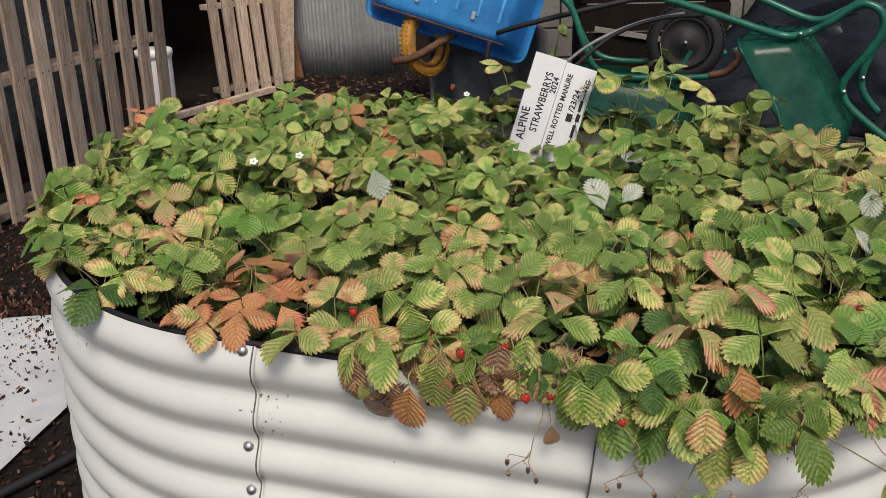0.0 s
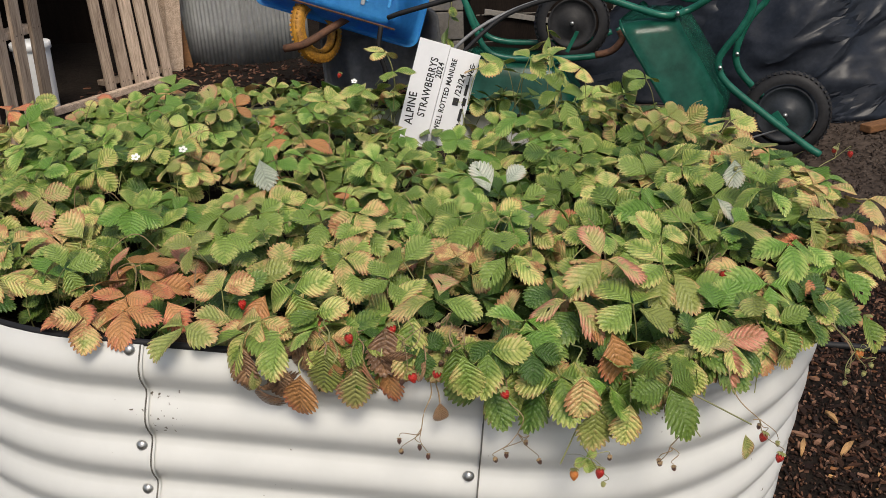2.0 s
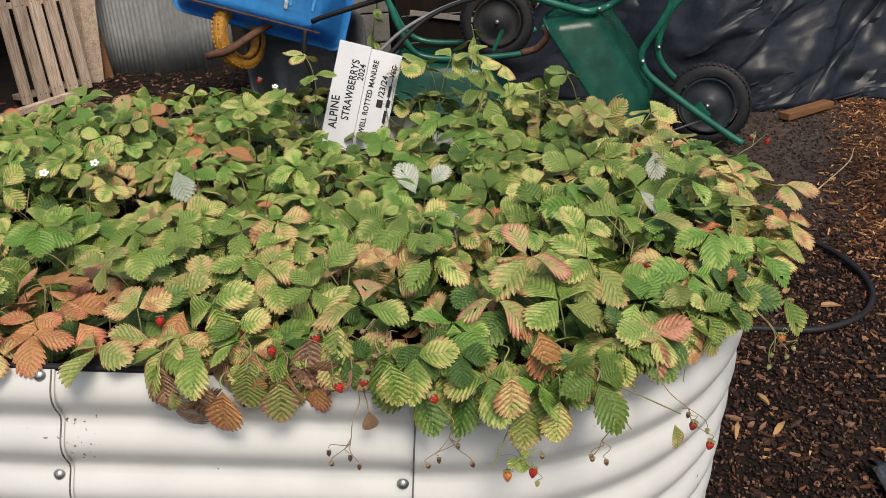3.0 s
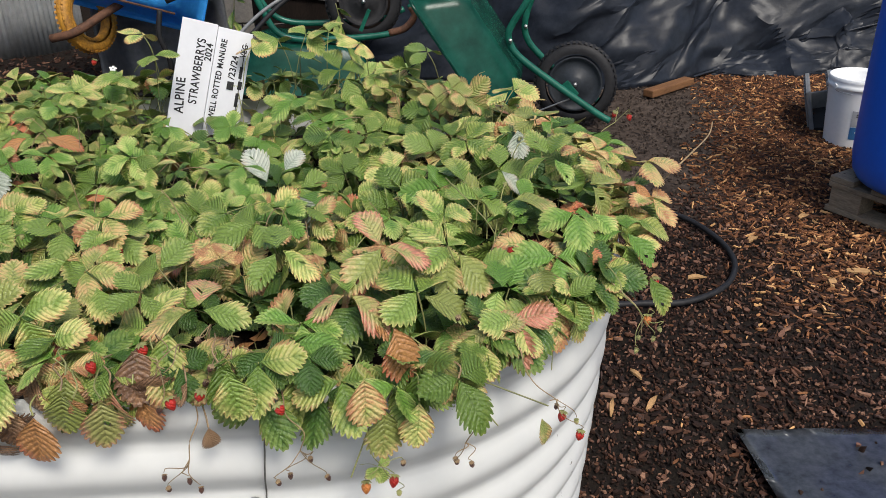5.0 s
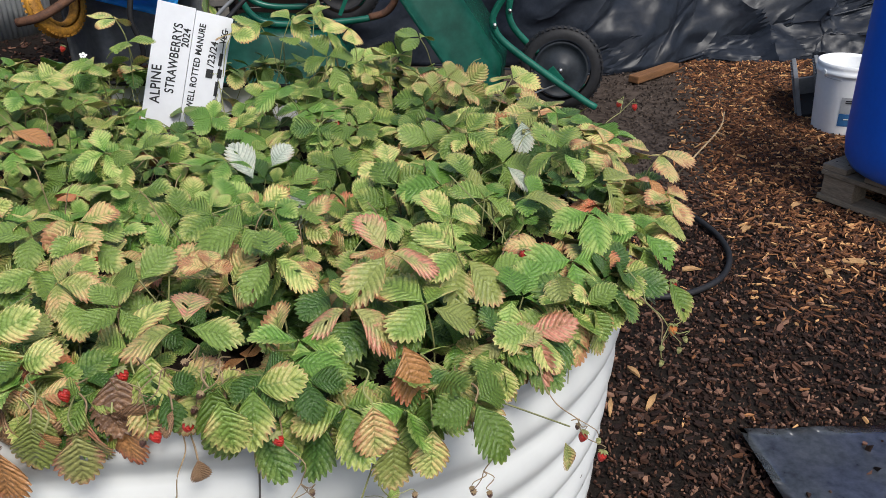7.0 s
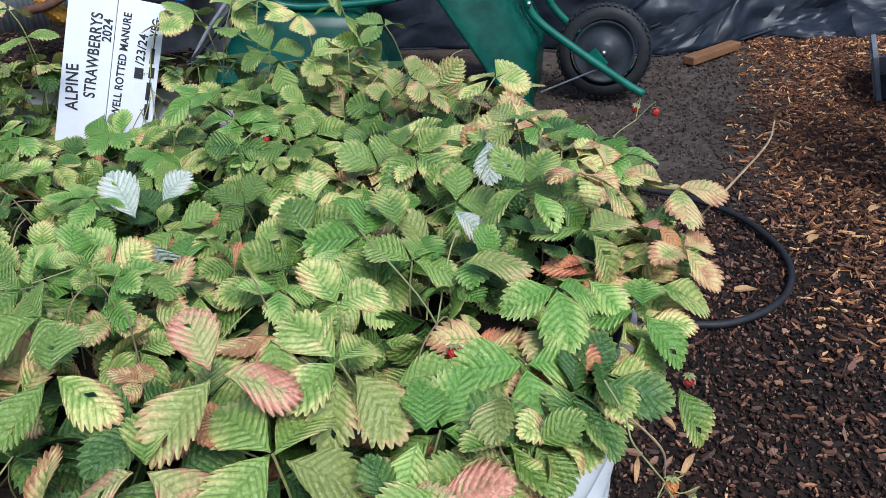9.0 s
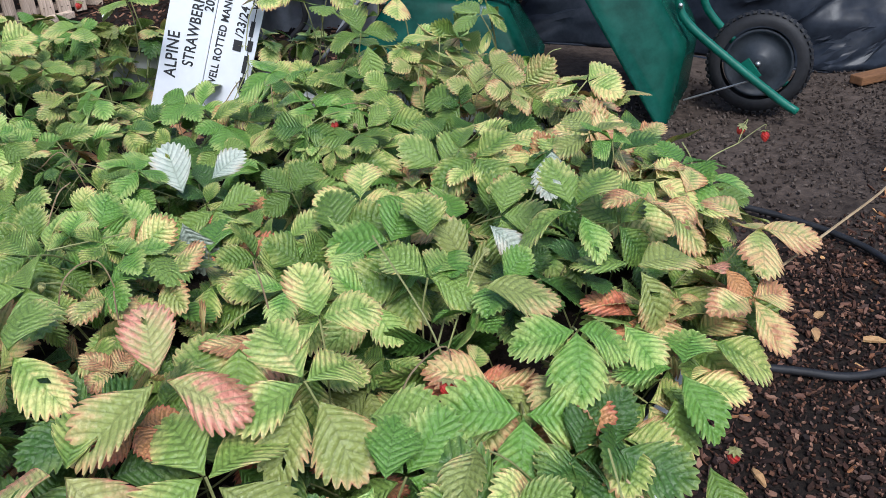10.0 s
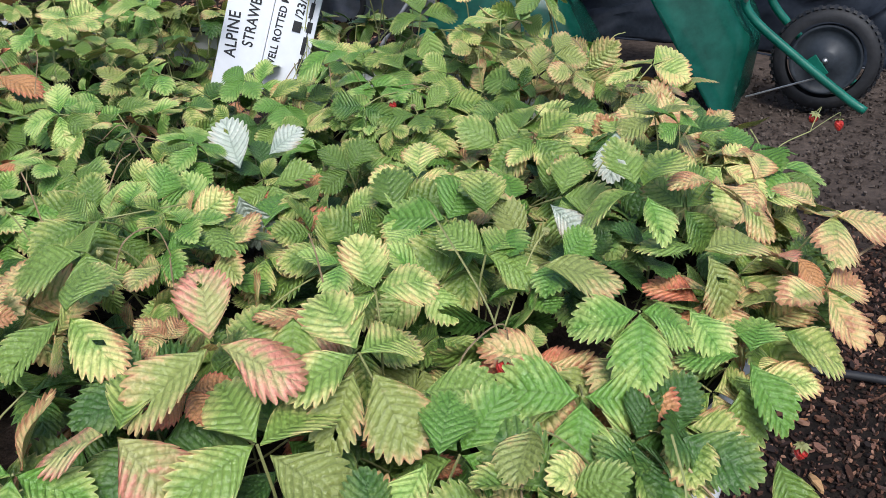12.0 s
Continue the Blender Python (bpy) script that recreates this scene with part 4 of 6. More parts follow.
PETAL = surface("white_petal", (0.75, 0.75, 0.7), (0.85, 0.85, 0.8), 40, 0.6, bump=0.05)
for place in ((-0.42, 1.33, 0.855), (-0.34, 1.345, 0.86), (-0.05, 1.93, 0.83)):
    plant = owner(place)
    bm = bmesh.new()
    for k in range(5):
        a = k * 2 * math.pi / 5
        d, e = Vector((math.cos(a), math.sin(a), 0.15)), Vector((-math.sin(a), math.cos(a), 0))
        bm.faces.new([bm.verts.new(q) for q in (d * 0.001, d * 0.004 - e * 0.0032, d * 0.0078 - e * 0.002, d * 0.0078 + e * 0.002, d * 0.004 + e * 0.0032)])
    ob = part("flower", bm, PETAL, plant, "small white flower")
    ob.matrix_basis = plant.matrix_basis.inverted() @ Matrix.Translation(place) @ pose(0, 0, 0, 35, 0, 10)

# ---- materials of the things round the bed ----
GREY_PLASTIC = surface("grey_plastic", (0.13, 0.135, 0.14), (0.24, 0.245, 0.25), 4, 0.45, bump=0.05, fine=30)
BLUE_PAINT = surface("blue_painted_steel", (0.03, 0.31, 0.76), (0.07, 0.46, 0.92), 5, 0.4, bump=0.06, fine=40, spread=0.03)
YELLOW_TYRE = surface("yellow_tyre", (0.14, 0.06, 0.015), (0.62, 0.30, 0.03), 14, 0.6, bump=0.3, fine=60)
RUST = surface("rusty_steel", (0.035, 0.018, 0.012), (0.16, 0.07, 0.035), 14, 0.8, bump=0.4)
RIM_GREY = surface("grey_wheel_rim", (0.014, 0.017, 0.021), (0.032, 0.038, 0.046), 6, 0.42, 0.0, bump=0.05, spec=0.35)
WOOD_ORANGE = surface("orange_timber", (0.11, 0.05, 0.02), (0.28, 0.13, 0.05), 4, 0.7, bump=0.4, fine=30, stretch=(1, 8, 8))
WOOD_OLD = surface("old_grey_pallet_wood", (0.10, 0.078, 0.055), (0.30, 0.235, 0.165), 4, 0.85, bump=0.5, fine=30, stretch=(1, 6, 6), spread=0.2)
CONCRETE = surface("grey_concrete", (0.16, 0.15, 0.135), (0.30, 0.28, 0.25), 5, 0.85, bump=0.4, fine=50)
# Dark timber taken down to near-black: the bay's shade is in this colour.
DARK_SHADED_TIMBER = surface("dark_shaded_timber", (0.005, 0.004, 0.0035), (0.020, 0.014, 0.011), 4, 0.9, bump=0.4, stretch=(5, 5, 0.7), spec=0.1)
# Black plastic with its base lifted to blue-grey: sky reflection put into the colour.
SHEET = surface("black_polythene", (0.048, 0.054, 0.066), (0.145, 0.157, 0.18), 9, 0.16, bump=0.8, fine=36, spec=0.7)
SHEET.node_tree.nodes["Principled BSDF"].inputs["Coat Weight"].default_value = 1.0
SHEET.node_tree.nodes["Principled BSDF"].inputs["Coat Roughness"].default_value = 0.12
INK = surface("black_marker_ink", (0.008, 0.008, 0.009), (0.02, 0.02, 0.022), 30, 0.6, bump=0.0)
SIGN_WHITE = surface("white_sign_board", (0.64, 0.65, 0.68), (0.72, 0.73, 0.76), 5, 0.4, bump=0.03, fine=30, spread=0.02)
LABEL_BLUE = surface("blue_label", (0.02, 0.10, 0.26), (0.04, 0.16, 0.36), 20, 0.5, bump=0.0)
LABEL_GREY = surface("grey_label", (0.35, 0.36, 0.37), (0.48, 0.49, 0.50), 20, 0.5, bump=0.0)
STRAW = surface("straw", (0.22, 0.15, 0.07), (0.48, 0.36, 0.18), 10, 0.9, bump=0.6, fine=70)


def island_material(name, colours, rough=0.85):
    """For many joined pieces: each piece takes one of the colours."""
    m = surface(name, colours[0], colours[-1], 30, rough, bump=0.5, fine=150, spec=0.15)
    nt = m.node_tree
    geo = nt.nodes.new("ShaderNodeNewGeometry")
    ramp = nt.nodes.new("ShaderNodeValToRGB")
    ramp.color_ramp.interpolation = "CONSTANT"
    while len(ramp.color_ramp.elements) < len(colours):
        ramp.color_ramp.elements.new(0.5)
    for k, c in enumerate(colours):
        ramp.color_ramp.elements[k].position = k / len(colours)
        ramp.color_ramp.elements[k].color = (*c, 1)
    nt.links.new(geo.outputs["Random Per Island"], ramp.inputs[0])
    mix = nt.nodes.new("ShaderNodeMix")
    mix.data_type, mix.blend_type = "RGBA", "MULTIPLY"
    mix.inputs["Factor"].default_value = 1.0
    small = node(nt, "ShaderNodeTexNoise", Scale=90.0, Detail=4.0)
    grey = nt.nodes.new("ShaderNodeMapRange")
    grey.inputs["To Min"].default_value, grey.inputs["To Max"].default_value = 0.55, 1.45
    nt.links.new(small.outputs[0], grey.inputs[0])
    nt.links.new(ramp.outputs[0], mix.inputs[6])
    nt.links.new(grey.outputs[0], mix.inputs[7])
    nt.links.new(mix.outputs[2], nt.nodes["Principled BSDF"].inputs["Base Color"])
    return m


BARK = island_material("bark_mulch", [(0.021, 0.012, 0.010), (0.055, 0.027, 0.018), (0.116, 0.055, 0.034), (0.029, 0.017, 0.013), (0.256, 0.140, 0.091), (0.079, 0.049, 0.039), (0.041, 0.022, 0.015), (0.022, 0.013, 0.011), (0.067, 0.032, 0.022), (0.028, 0.016, 0.012), (0.152, 0.078, 0.054), (0.017, 0.012, 0.011)])
CHIPS = island_material("wood_chips", [(0.232, 0.100, 0.044), (0.140, 0.061, 0.032), (0.403, 0.189, 0.083), (0.079, 0.038, 0.024), (0.189, 0.081, 0.039), (0.671, 0.378, 0.165), (0.110, 0.051, 0.030), (0.051, 0.029, 0.022), (0.165, 0.071, 0.037), (0.091, 0.044, 0.027), (0.293, 0.134, 0.061), (0.041, 0.026, 0.021)])


def scatter(name, label, category, material, count, area, length, width, thick, seed, keep=None):
    """Many small flat pieces lying on the ground, as one mesh."""
    r = random.Random(seed)
    verts, faces = [], []
    made = 0
    while made < count:
        x, y = r.uniform(area[0], area[1]), r.uniform(area[2], area[3])
        edge = min(x - area[0], area[1] - x, y - area[2], area[3] - y)
        if edge < 0.3 * r.random() + 0.15 * noise.noise(Vector((x * 3, y * 3, seed))):
            continue
        if keep and not keep(x, y, r):
            continue
        q = (BED.inverted() @ Vector((x, y, 0.7)))
        if inside(Vector((q.x, q.y, 0)))[0] > 0.03:
            continue
        made += 1
        l, w, h = r.uniform(*length) * 0.5, r.uniform(*width) * 0.5, r.uniform(*thick)
        m = Matrix.Translation((x, y, ground_height(x, y) + h * 0.8 + r.uniform(0, 0.004))) @ pose(0, 0, 0, r.gauss(0, 15), r.gauss(0, 15), r.uniform(0, 360))
        k = len(verts)
        n = 6
        outline_ = []
        for i in range(n):
            a = 2 * math.pi * (i + r.uniform(-0.35, 0.35)) / n
            outline_.append((math.cos(a) * r.uniform(0.7, 1.1), math.sin(a) * r.uniform(0.55, 1.15)))
        for sz in (-1, 1):
            for ox, oy in outline_:
                verts.append(m @ Vector((ox * l, oy * w, sz * h * 0.5 + 0.25 * h * ox)))
        faces += [[k + n + i for i in range(n)]] + [[k + i, k + (i + 1) % n, k + n + (i + 1) % n, k + n + i] for i in range(n)]
    d = bpy.data.meshes.new(name)
    d.from_pydata(verts, [], faces)
    d.materials.append(material)
    return tagged(new(name, d), label, category, kind="stuff")


def chip_zone(x, y):
    """1 where the fresh orange chips lie, 0 on the dark bark and bare soil."""
    edge = 1.55 + 0.55 * (y - 1.8) + 0.08 * math.sin(4 * y)
    return max(0.0, min(1.0, (x - edge) / 0.35 + 0.2)) * max(0.0, min(1.0, (y - 1.5) / 0.4))


scatter("bark_mulch", "dark damp bark mulch round the raised bed", "mulch", BARK, 30000, (0.45, 2.6, 0.35, 2.65), (0.003, 0.014), (0.002, 0.008), (0.002, 0.007), 3, lambda x, y, r: r.random() > chip_zone(x, y) * 0.8)
scatter("bark_mulch", "flakes of dark bark strewn round the bed", "mulch", BARK, 4200, (0.45, 2.9, 0.35, 2.65), (0.012, 0.042), (0.005, 0.018), (0.002, 0.008), 13, lambda x, y, r: r.random() > chip_zone(x, y) * 0.8)
scatter("bark_mulch", "dark bark mulch and soil crumbs by the white panel", "mulch", BARK, 7000, (-2.6, -0.5, 0.6, 3.6), (0.005, 0.026), (0.003, 0.011), (0.003, 0.009), 4)
scatter("bark_mulch", "bark and leaf litter before the corrugated iron", "mulch", BARK, 2500, (-2.0, 1.0, 4.2, 6.3), (0.02, 0.06), (0.008, 0.022), (0.004, 0.01), 5)
scatter("wood_chips", "orange and brown wood chips covering the path", "wood chips", CHIPS, 29000, (1.0, 4.4, 1.3, 4.3), (0.008, 0.055), (0.002, 0.009), (0.002, 0.008), 6, lambda x, y, r: r.random() < chip_zone(x, y))
scatter("wood_chips", "stray pale wood chips on dark mulch", "wood chips", CHIPS, 420, (0.7, 2.4, 0.9, 2.6), (0.012, 0.045), (0.003, 0.010), (0.003, 0.007), 7)


CRUMBS = island_material("earth_crumbs", [(0.060, 0.044, 0.035), (0.085, 0.064, 0.051), (0.045, 0.033, 0.026), (0.12, 0.094, 0.077), (0.075, 0.056, 0.045), (0.052, 0.039, 0.032)])
scatter("soil_crumbs", "damp soil crumbs on the bare earth by the wheelbarrow", "soil", CRUMBS, 3500, (0.9, 2.9, 2.5, 4.2), (0.003, 0.022), (0.003, 0.014), (0.002, 0.010), 9, lambda x, y, r: r.random() > chip_zone(x, y))


def chip(x, y, length, width, turn):
    bm = bmesh.new()
    rows = [[Vector((u * length, v * width * max(0.06, 1 - 1.7 * abs(u + 0.12)), 0.004 + 0.005 * math.cos(4 * u + v))) for v in (-0.5, 0, 0.5)] for u in (-0.5, -0.3, -0.05, 0.2, 0.4)]
    under = [[p - Vector((0, 0, 0.006)) for p in r[::-1]] for r in rows]
    grid(bm, [r + q for r, q in zip(rows, under)], close_u=True)
    bmesh.ops.holes_fill(bm, edges=[e for e in bm.edges if e.is_boundary])
    ob = mesh_object("wood_splinter", bm, CHIP_SOLID)
    ob.matrix_basis = pose(x, y, ground_height(x, y) + 0.007, 4, 3, turn)
    tagged(ob, "split orange wood chip lying on dark mulch", "wood chip", "larger wood chips by the bed")


CHIP_SOLID = surface("split_wood", (0.26, 0.13, 0.05), (0.52, 0.32, 0.14), 10, 0.8, bump=0.4, stretch=(1, 8, 8))
for x, y, l, w_, a in ((1.083, 1.43, 0.085, 0.016, 40), (0.98, 1.45, 0.08, 0.014, 60), (2.07, 1.81, 0.12, 0.03, -30), (1.89, 2.14, 0.07, 0.025, 20), (1.93, 1.80, 0.06, 0.03, 50), (2.18, 2.24, 0.06, 0.025, 10),
                        (1.10, 1.55, 0.05, 0.02, 100), (1.42, 2.0, 0.06, 0.025, 70), (1.47, 2.08, 0.05, 0.02, 30), (1.55, 1.95, 0.07, 0.02, -20)):
    chip(x, y, l, w_, a)

# ---- black sheet, white panel and hoses on the ground ----
def sheet(name, label, category, corners, material, thick, wave_height, seed):
    a, b, c, d = (Vector(p) for p in corners)
    n = 26
    rows = []
    for i in range(n + 1):
        row = []
        for j in range(n + 1):
            u, v = i / n, j / n
            p = a.lerp(b, u).lerp(d.lerp(c, u), v)
            h = noise.noise(Vector((p.x * 5 + seed, p.y * 5, 0))) * wave_height + noise.noise(Vector((p.x * 16, p.y * 16, seed))) * wave_height * 0.3
            row.append(p + Vector((0, 0, 0.012 + thick + wave_height + h)))
        rows.append(row)
    bm = bmesh.new()
    grid(bm, rows)
    bmesh.ops.solidify(bm, geom=bm.faces[:], thickness=thick)
    ob = mesh_object(name, bm, material, None, "", True)
    return tagged(ob, label, category)


sheet("plastic_sheet", "wet black polythene sheet lying on the mulch", "plastic sheet", ((1.195, 1.255, 0), (1.95, 1.03, 0), (1.75, 0.25, 0), (1.0, 0.35, 0)), SHEET, 0.002, 0.014, 2)
scatter("soil_crumbs", "soil crumbs and bark bits on the wet black sheet", "soil", BARK, 140, (1.0, 1.95, 0.3, 1.25), (0.004, 0.018), (0.003, 0.010), (0.022, 0.030), 18)
panel_mat = surface("dirty_white_panel", (0.82, 0.83, 0.84), (0.90, 0.90, 0.90), 6, 0.5, bump=0.05, fine=70, spread=0.02)
sheet("white_panel", "white plastic panel lying on soil, spattered with dirt", "panel", ((-1.155, 1.78, 0), (-1.42, 2.32, 0), (-2.3, 2.2, 0), (-1.25, 1.15, 0)), panel_mat, 0.006, 0.003, 5)
scatter("soil_crumbs", "soil crumbs and twigs spilt over the white panel", "soil", BARK, 1500, (-2.0, -1.1, 1.4, 2.6), (0.003, 0.025), (0.002, 0.009), (0.012, 0.02), 8,
        lambda x, y, r: r.random() < 0.12 + 0.9 * max(0.0, noise.noise(Vector((x * 3, y * 3, 1)))) + max(0.0, (y - 2.0) * 1.6))


def hose(label, points, radius, material=BLACK_RUBBER, name="garden_hose"):
    bm = bmesh.new()
    tube(bm, spline(points, 8), radius, 10)
    return tagged(mesh_object(name, bm, material, None, "", True), label, "hose")


hose("black irrigation hose looping over the mulch", [(0.75, 1.95, 0.02), (1.0, 1.92, 0.022), (1.277, 1.855, 0.022), (1.419, 1.817, 0.022), (1.58, 1.86, 0.022), (1.70, 1.98, 0.022), (1.755, 2.15, 0.022), (1.74, 2.36, 0.022), (1.62, 2.55, 0.022), (1.4, 2.72, 0.022), (1.1, 2.8, 0.022), (0.7, 2.6, 0.022)], 0.0095)
hose("black hose along the edge of the white panel", [(-1.75, 0.75, 0.02), (-1.3, 1.25, 0.022), (-1.05, 1.55, 0.022), (-0.95, 1.75, 0.02)], 0.012)

NAIL = surface("rusty_nail", (0.03, 0.018, 0.012), (0.10, 0.055, 0.035), 40, 0.7, bump=0.1)

# ---- barrel on its pallet, bucket, crate, timber ----
def pallet(label, m, length=1.2, width=1.0, boards=7, board_width=0.095, group="", skids=True, material=WOOD_GREY):
    """A pallet lying flat: deck boards along y, set out along x."""
    t = thing("pallet", label, "pallet", m, group)
    r = random.Random(boards * 7 + int(length * 100))
    for k in range(3):
        y = (k - 1) * (width / 2 - 0.05)
        if skids:
            for x in (-1, 0, 1):
                bm = bmesh.new()
                box(bm, 0.12, 0.09, 0.075, pose(x * (length / 2 - 0.07), y, 0.0575), 0.004)
                part("block", bm, material, t)
            bm = bmesh.new()
            box(bm, length, 0.1, 0.02, pose(0, y, 0.010), 0.003)
            part("bottom_board", bm, material, t)
            bm = bmesh.new()
            box(bm, length, 0.1, 0.018, pose(0, y, 0.104), 0.003)
            part("stringer", bm, material, t)
        else:
            bm = bmesh.new()
            box(bm, length, 0.035, 0.09, pose(0, y, 0.045), 0.004)
            part("rail", bm, material, t)
    for k in range(boards):
        bm = bmesh.new()
        x = -length / 2 + board_width / 2 + k * (length - board_width) / (boards - 1)
        wide = board_width * r.uniform(0.88, 1.12)
        at = pose(x, r.uniform(-0.012, 0.012), 0.124 if skids else 0.102, 0, 0, r.uniform(-1.0, 1.0))
        box(bm, wide, width, 0.021, at, 0.003)
        for v in bm.verts:
            v.co.x += 0.006 * noise.noise(Vector((v.co.y * 2.5, k * 3.1, 0.5)))
        board = part("board", bm, material, t)
        for j in range(3):
            for side in (-0.25, 0.25):
                bm = bmesh.new()
                spin(bm, [(0.0, 0.0012), (0.0035, 0.001), (0.0042, 0.0)], 8, at @ Matrix.Translation((wide * side, (j - 1) * (width / 2 - 0.05), 0.0105)))
                part("nail", bm, NAIL, board)
    return t


BARREL_AT = (2.555, 2.055)
pallet("weathered grey wooden pallet carrying the blue barrel", pose(2.905, 1.86, 0.012, 0, 0, -75), 1.1, 1.0, 7, material=WOOD_OLD)
barrel = thing("barrel", "bright blue plastic barrel standing on a wooden pallet", "barrel", pose(BARREL_AT[0], BARREL_AT[1], 0.148))
bm = bmesh.new()
spin(bm, [(0.0, 0.0), (0.235, 0.0), (0.262, 0.012), (0.28, 0.04), (0.288, 0.09), (0.29, 0.16), (0.292, 0.3), (0.292, 0.6), (0.29, 0.82), (0.278, 0.87), (0.25, 0.9), (0.0, 0.9)], 64)
part("barrel_body", bm, BLUE_PLASTIC, barrel, "", True)
bm = bmesh.new()
spin(bm, [(0.27, 0.885), (0.288, 0.89), (0.29, 0.92), (0.278, 0.93), (0.0, 0.92)], 48)
part("lid", bm, BLACK_RUBBER, barrel, "black lid", True)

bucket = thing("bucket", "white plastic bucket with a paper label on wood chips", "bucket", pose(2.92, 2.865, 0.006) @ Matrix.Scale(0.86, 4))
bm = bmesh.new()
spin(bm, [(0.0, 0.0), (0.12, 0.0), (0.1295, 0.001), (0.1303, 0.006), (0.1312, 0.02), (0.1488, 0.285), (0.1497, 0.298), (0.1505, 0.30), (0.157, 0.3005), (0.158, 0.303), (0.158, 0.318), (0.152, 0.32), (0.155, 0.335), (0.155, 0.352), (0.149, 0.354), (0.143, 0.335), (0.124, 0.012), (0.0, 0.012)], 48)
part("bucket_body", bm, WHITE_PLASTIC, bucket, "", True)
for z0, z1, mat_, nm in ((0.05, 0.115, LABEL_BLUE, "label"), (0.117, 0.2, LABEL_GREY, "label")):
    bm = bmesh.new()
    rows = [[Vector(((0.13 + 0.0668 * z + 0.0012) * math.cos(a), (0.13 + 0.0668 * z + 0.0012) * math.sin(a), z)) for a in (radians(222 + 7 * k) for k in range(8))] for z in (z0, (z0 + z1) / 2, z1)]
    grid(bm, rows)
    part(nm, bm, mat_, bucket, "blue paper label" if mat_ is LABEL_BLUE else "grey paper label with print")
for z, a0, a1 in ((0.18, 230, 254), (0.17, 230, 244), (0.085, 232, 242)):
    bm = bmesh.new()
    rows = [[Vector(((0.13 + 0.0668 * (z + d) + 0.003) * math.cos(radians(a)), (0.13 + 0.0668 * (z + d) + 0.003) * math.sin(radians(a)), z + d)) for a in (a0, (a0 + a1) / 2, a1)] for d in (0, 0.006)]
    grid(bm, rows)
    part("print_bar", bm, INK if z > 0.1 else WHITE_PLASTIC, bucket)
bm = bmesh.new()
tube(bm, spline([(-0.158, 0.0, 0.31), (-0.166, -0.02, 0.295), (-0.158, -0.06, 0.29), (-0.135, -0.098, 0.287)], 5), 0.0018, 6)
part("handle", bm, STEEL, bucket, "wire handle", True)
bm = bmesh.new()
spin(bm, [(0.0, 0.008), (0.014, 0.006), (0.016, 0.0)], 12, Matrix.Translation((-0.156, 0, 0.31)) @ pose(0, 0, 0, 0, -90, 0))
part("handle_boss", bm, WHITE_PLASTIC, bucket)


def tray_stack(m):
    """A dark plastic seedling crate on its side: two ribbed walls with a gap."""
    t = thing("plastic_crate", "dark grey ribbed plastic crate on wood chips beside the bucket", "crate", m)
    for x in (-0.05, 0.05):
        bm = bmesh.new()
        box(bm, 0.02, 0.36, 0.2, pose(x, 0, 0.1), 0.004)
        part("side_panel", bm, GREY_PLASTIC, t)
        for k in range(7):
            bm = bmesh.new()
            box(bm, 0.008, 0.02, 0.18, pose(x - 0.0145, -0.15 + 0.05 * k, 0.1), 0.002)
            part("rib", bm, GREY_PLASTIC, t)
    bm = bmesh.new()
    box(bm, 0.12, 0.02, 0.1, pose(0, 0.17, 0.05), 0.003)
    part("end_panel", bm, GREY_PLASTIC, t)
    bm = bmesh.new()
    box(bm, 0.1, 0.34, 0.015, pose(0, 0, 0.012), 0.003)
    part("base", bm, BLACK_RUBBER, t)


tray_stack(pose(3.02, 3.16, 0.004, 0, 0, -38) @ pose(0, 0, 0, 0, -14, 0))

bm = bmesh.new()
box(bm, 0.38, 0.065, 0.038, None, 0.006)
ob = mesh_object("timber_offcut", bm, WOOD_ORANGE)
ob.matrix_basis = pose(2.60, 3.87, 0.03, 0, 0, 24)
tagged(ob, "orange sawn timber offcut lying beside the tarpaulin", "timber")

# ---- tarpaulin heap ----
def crease(p, k):
    """Sharp folds: ridges of noise."""
    return 1 - abs(noise.noise(p * k)) * 2.2


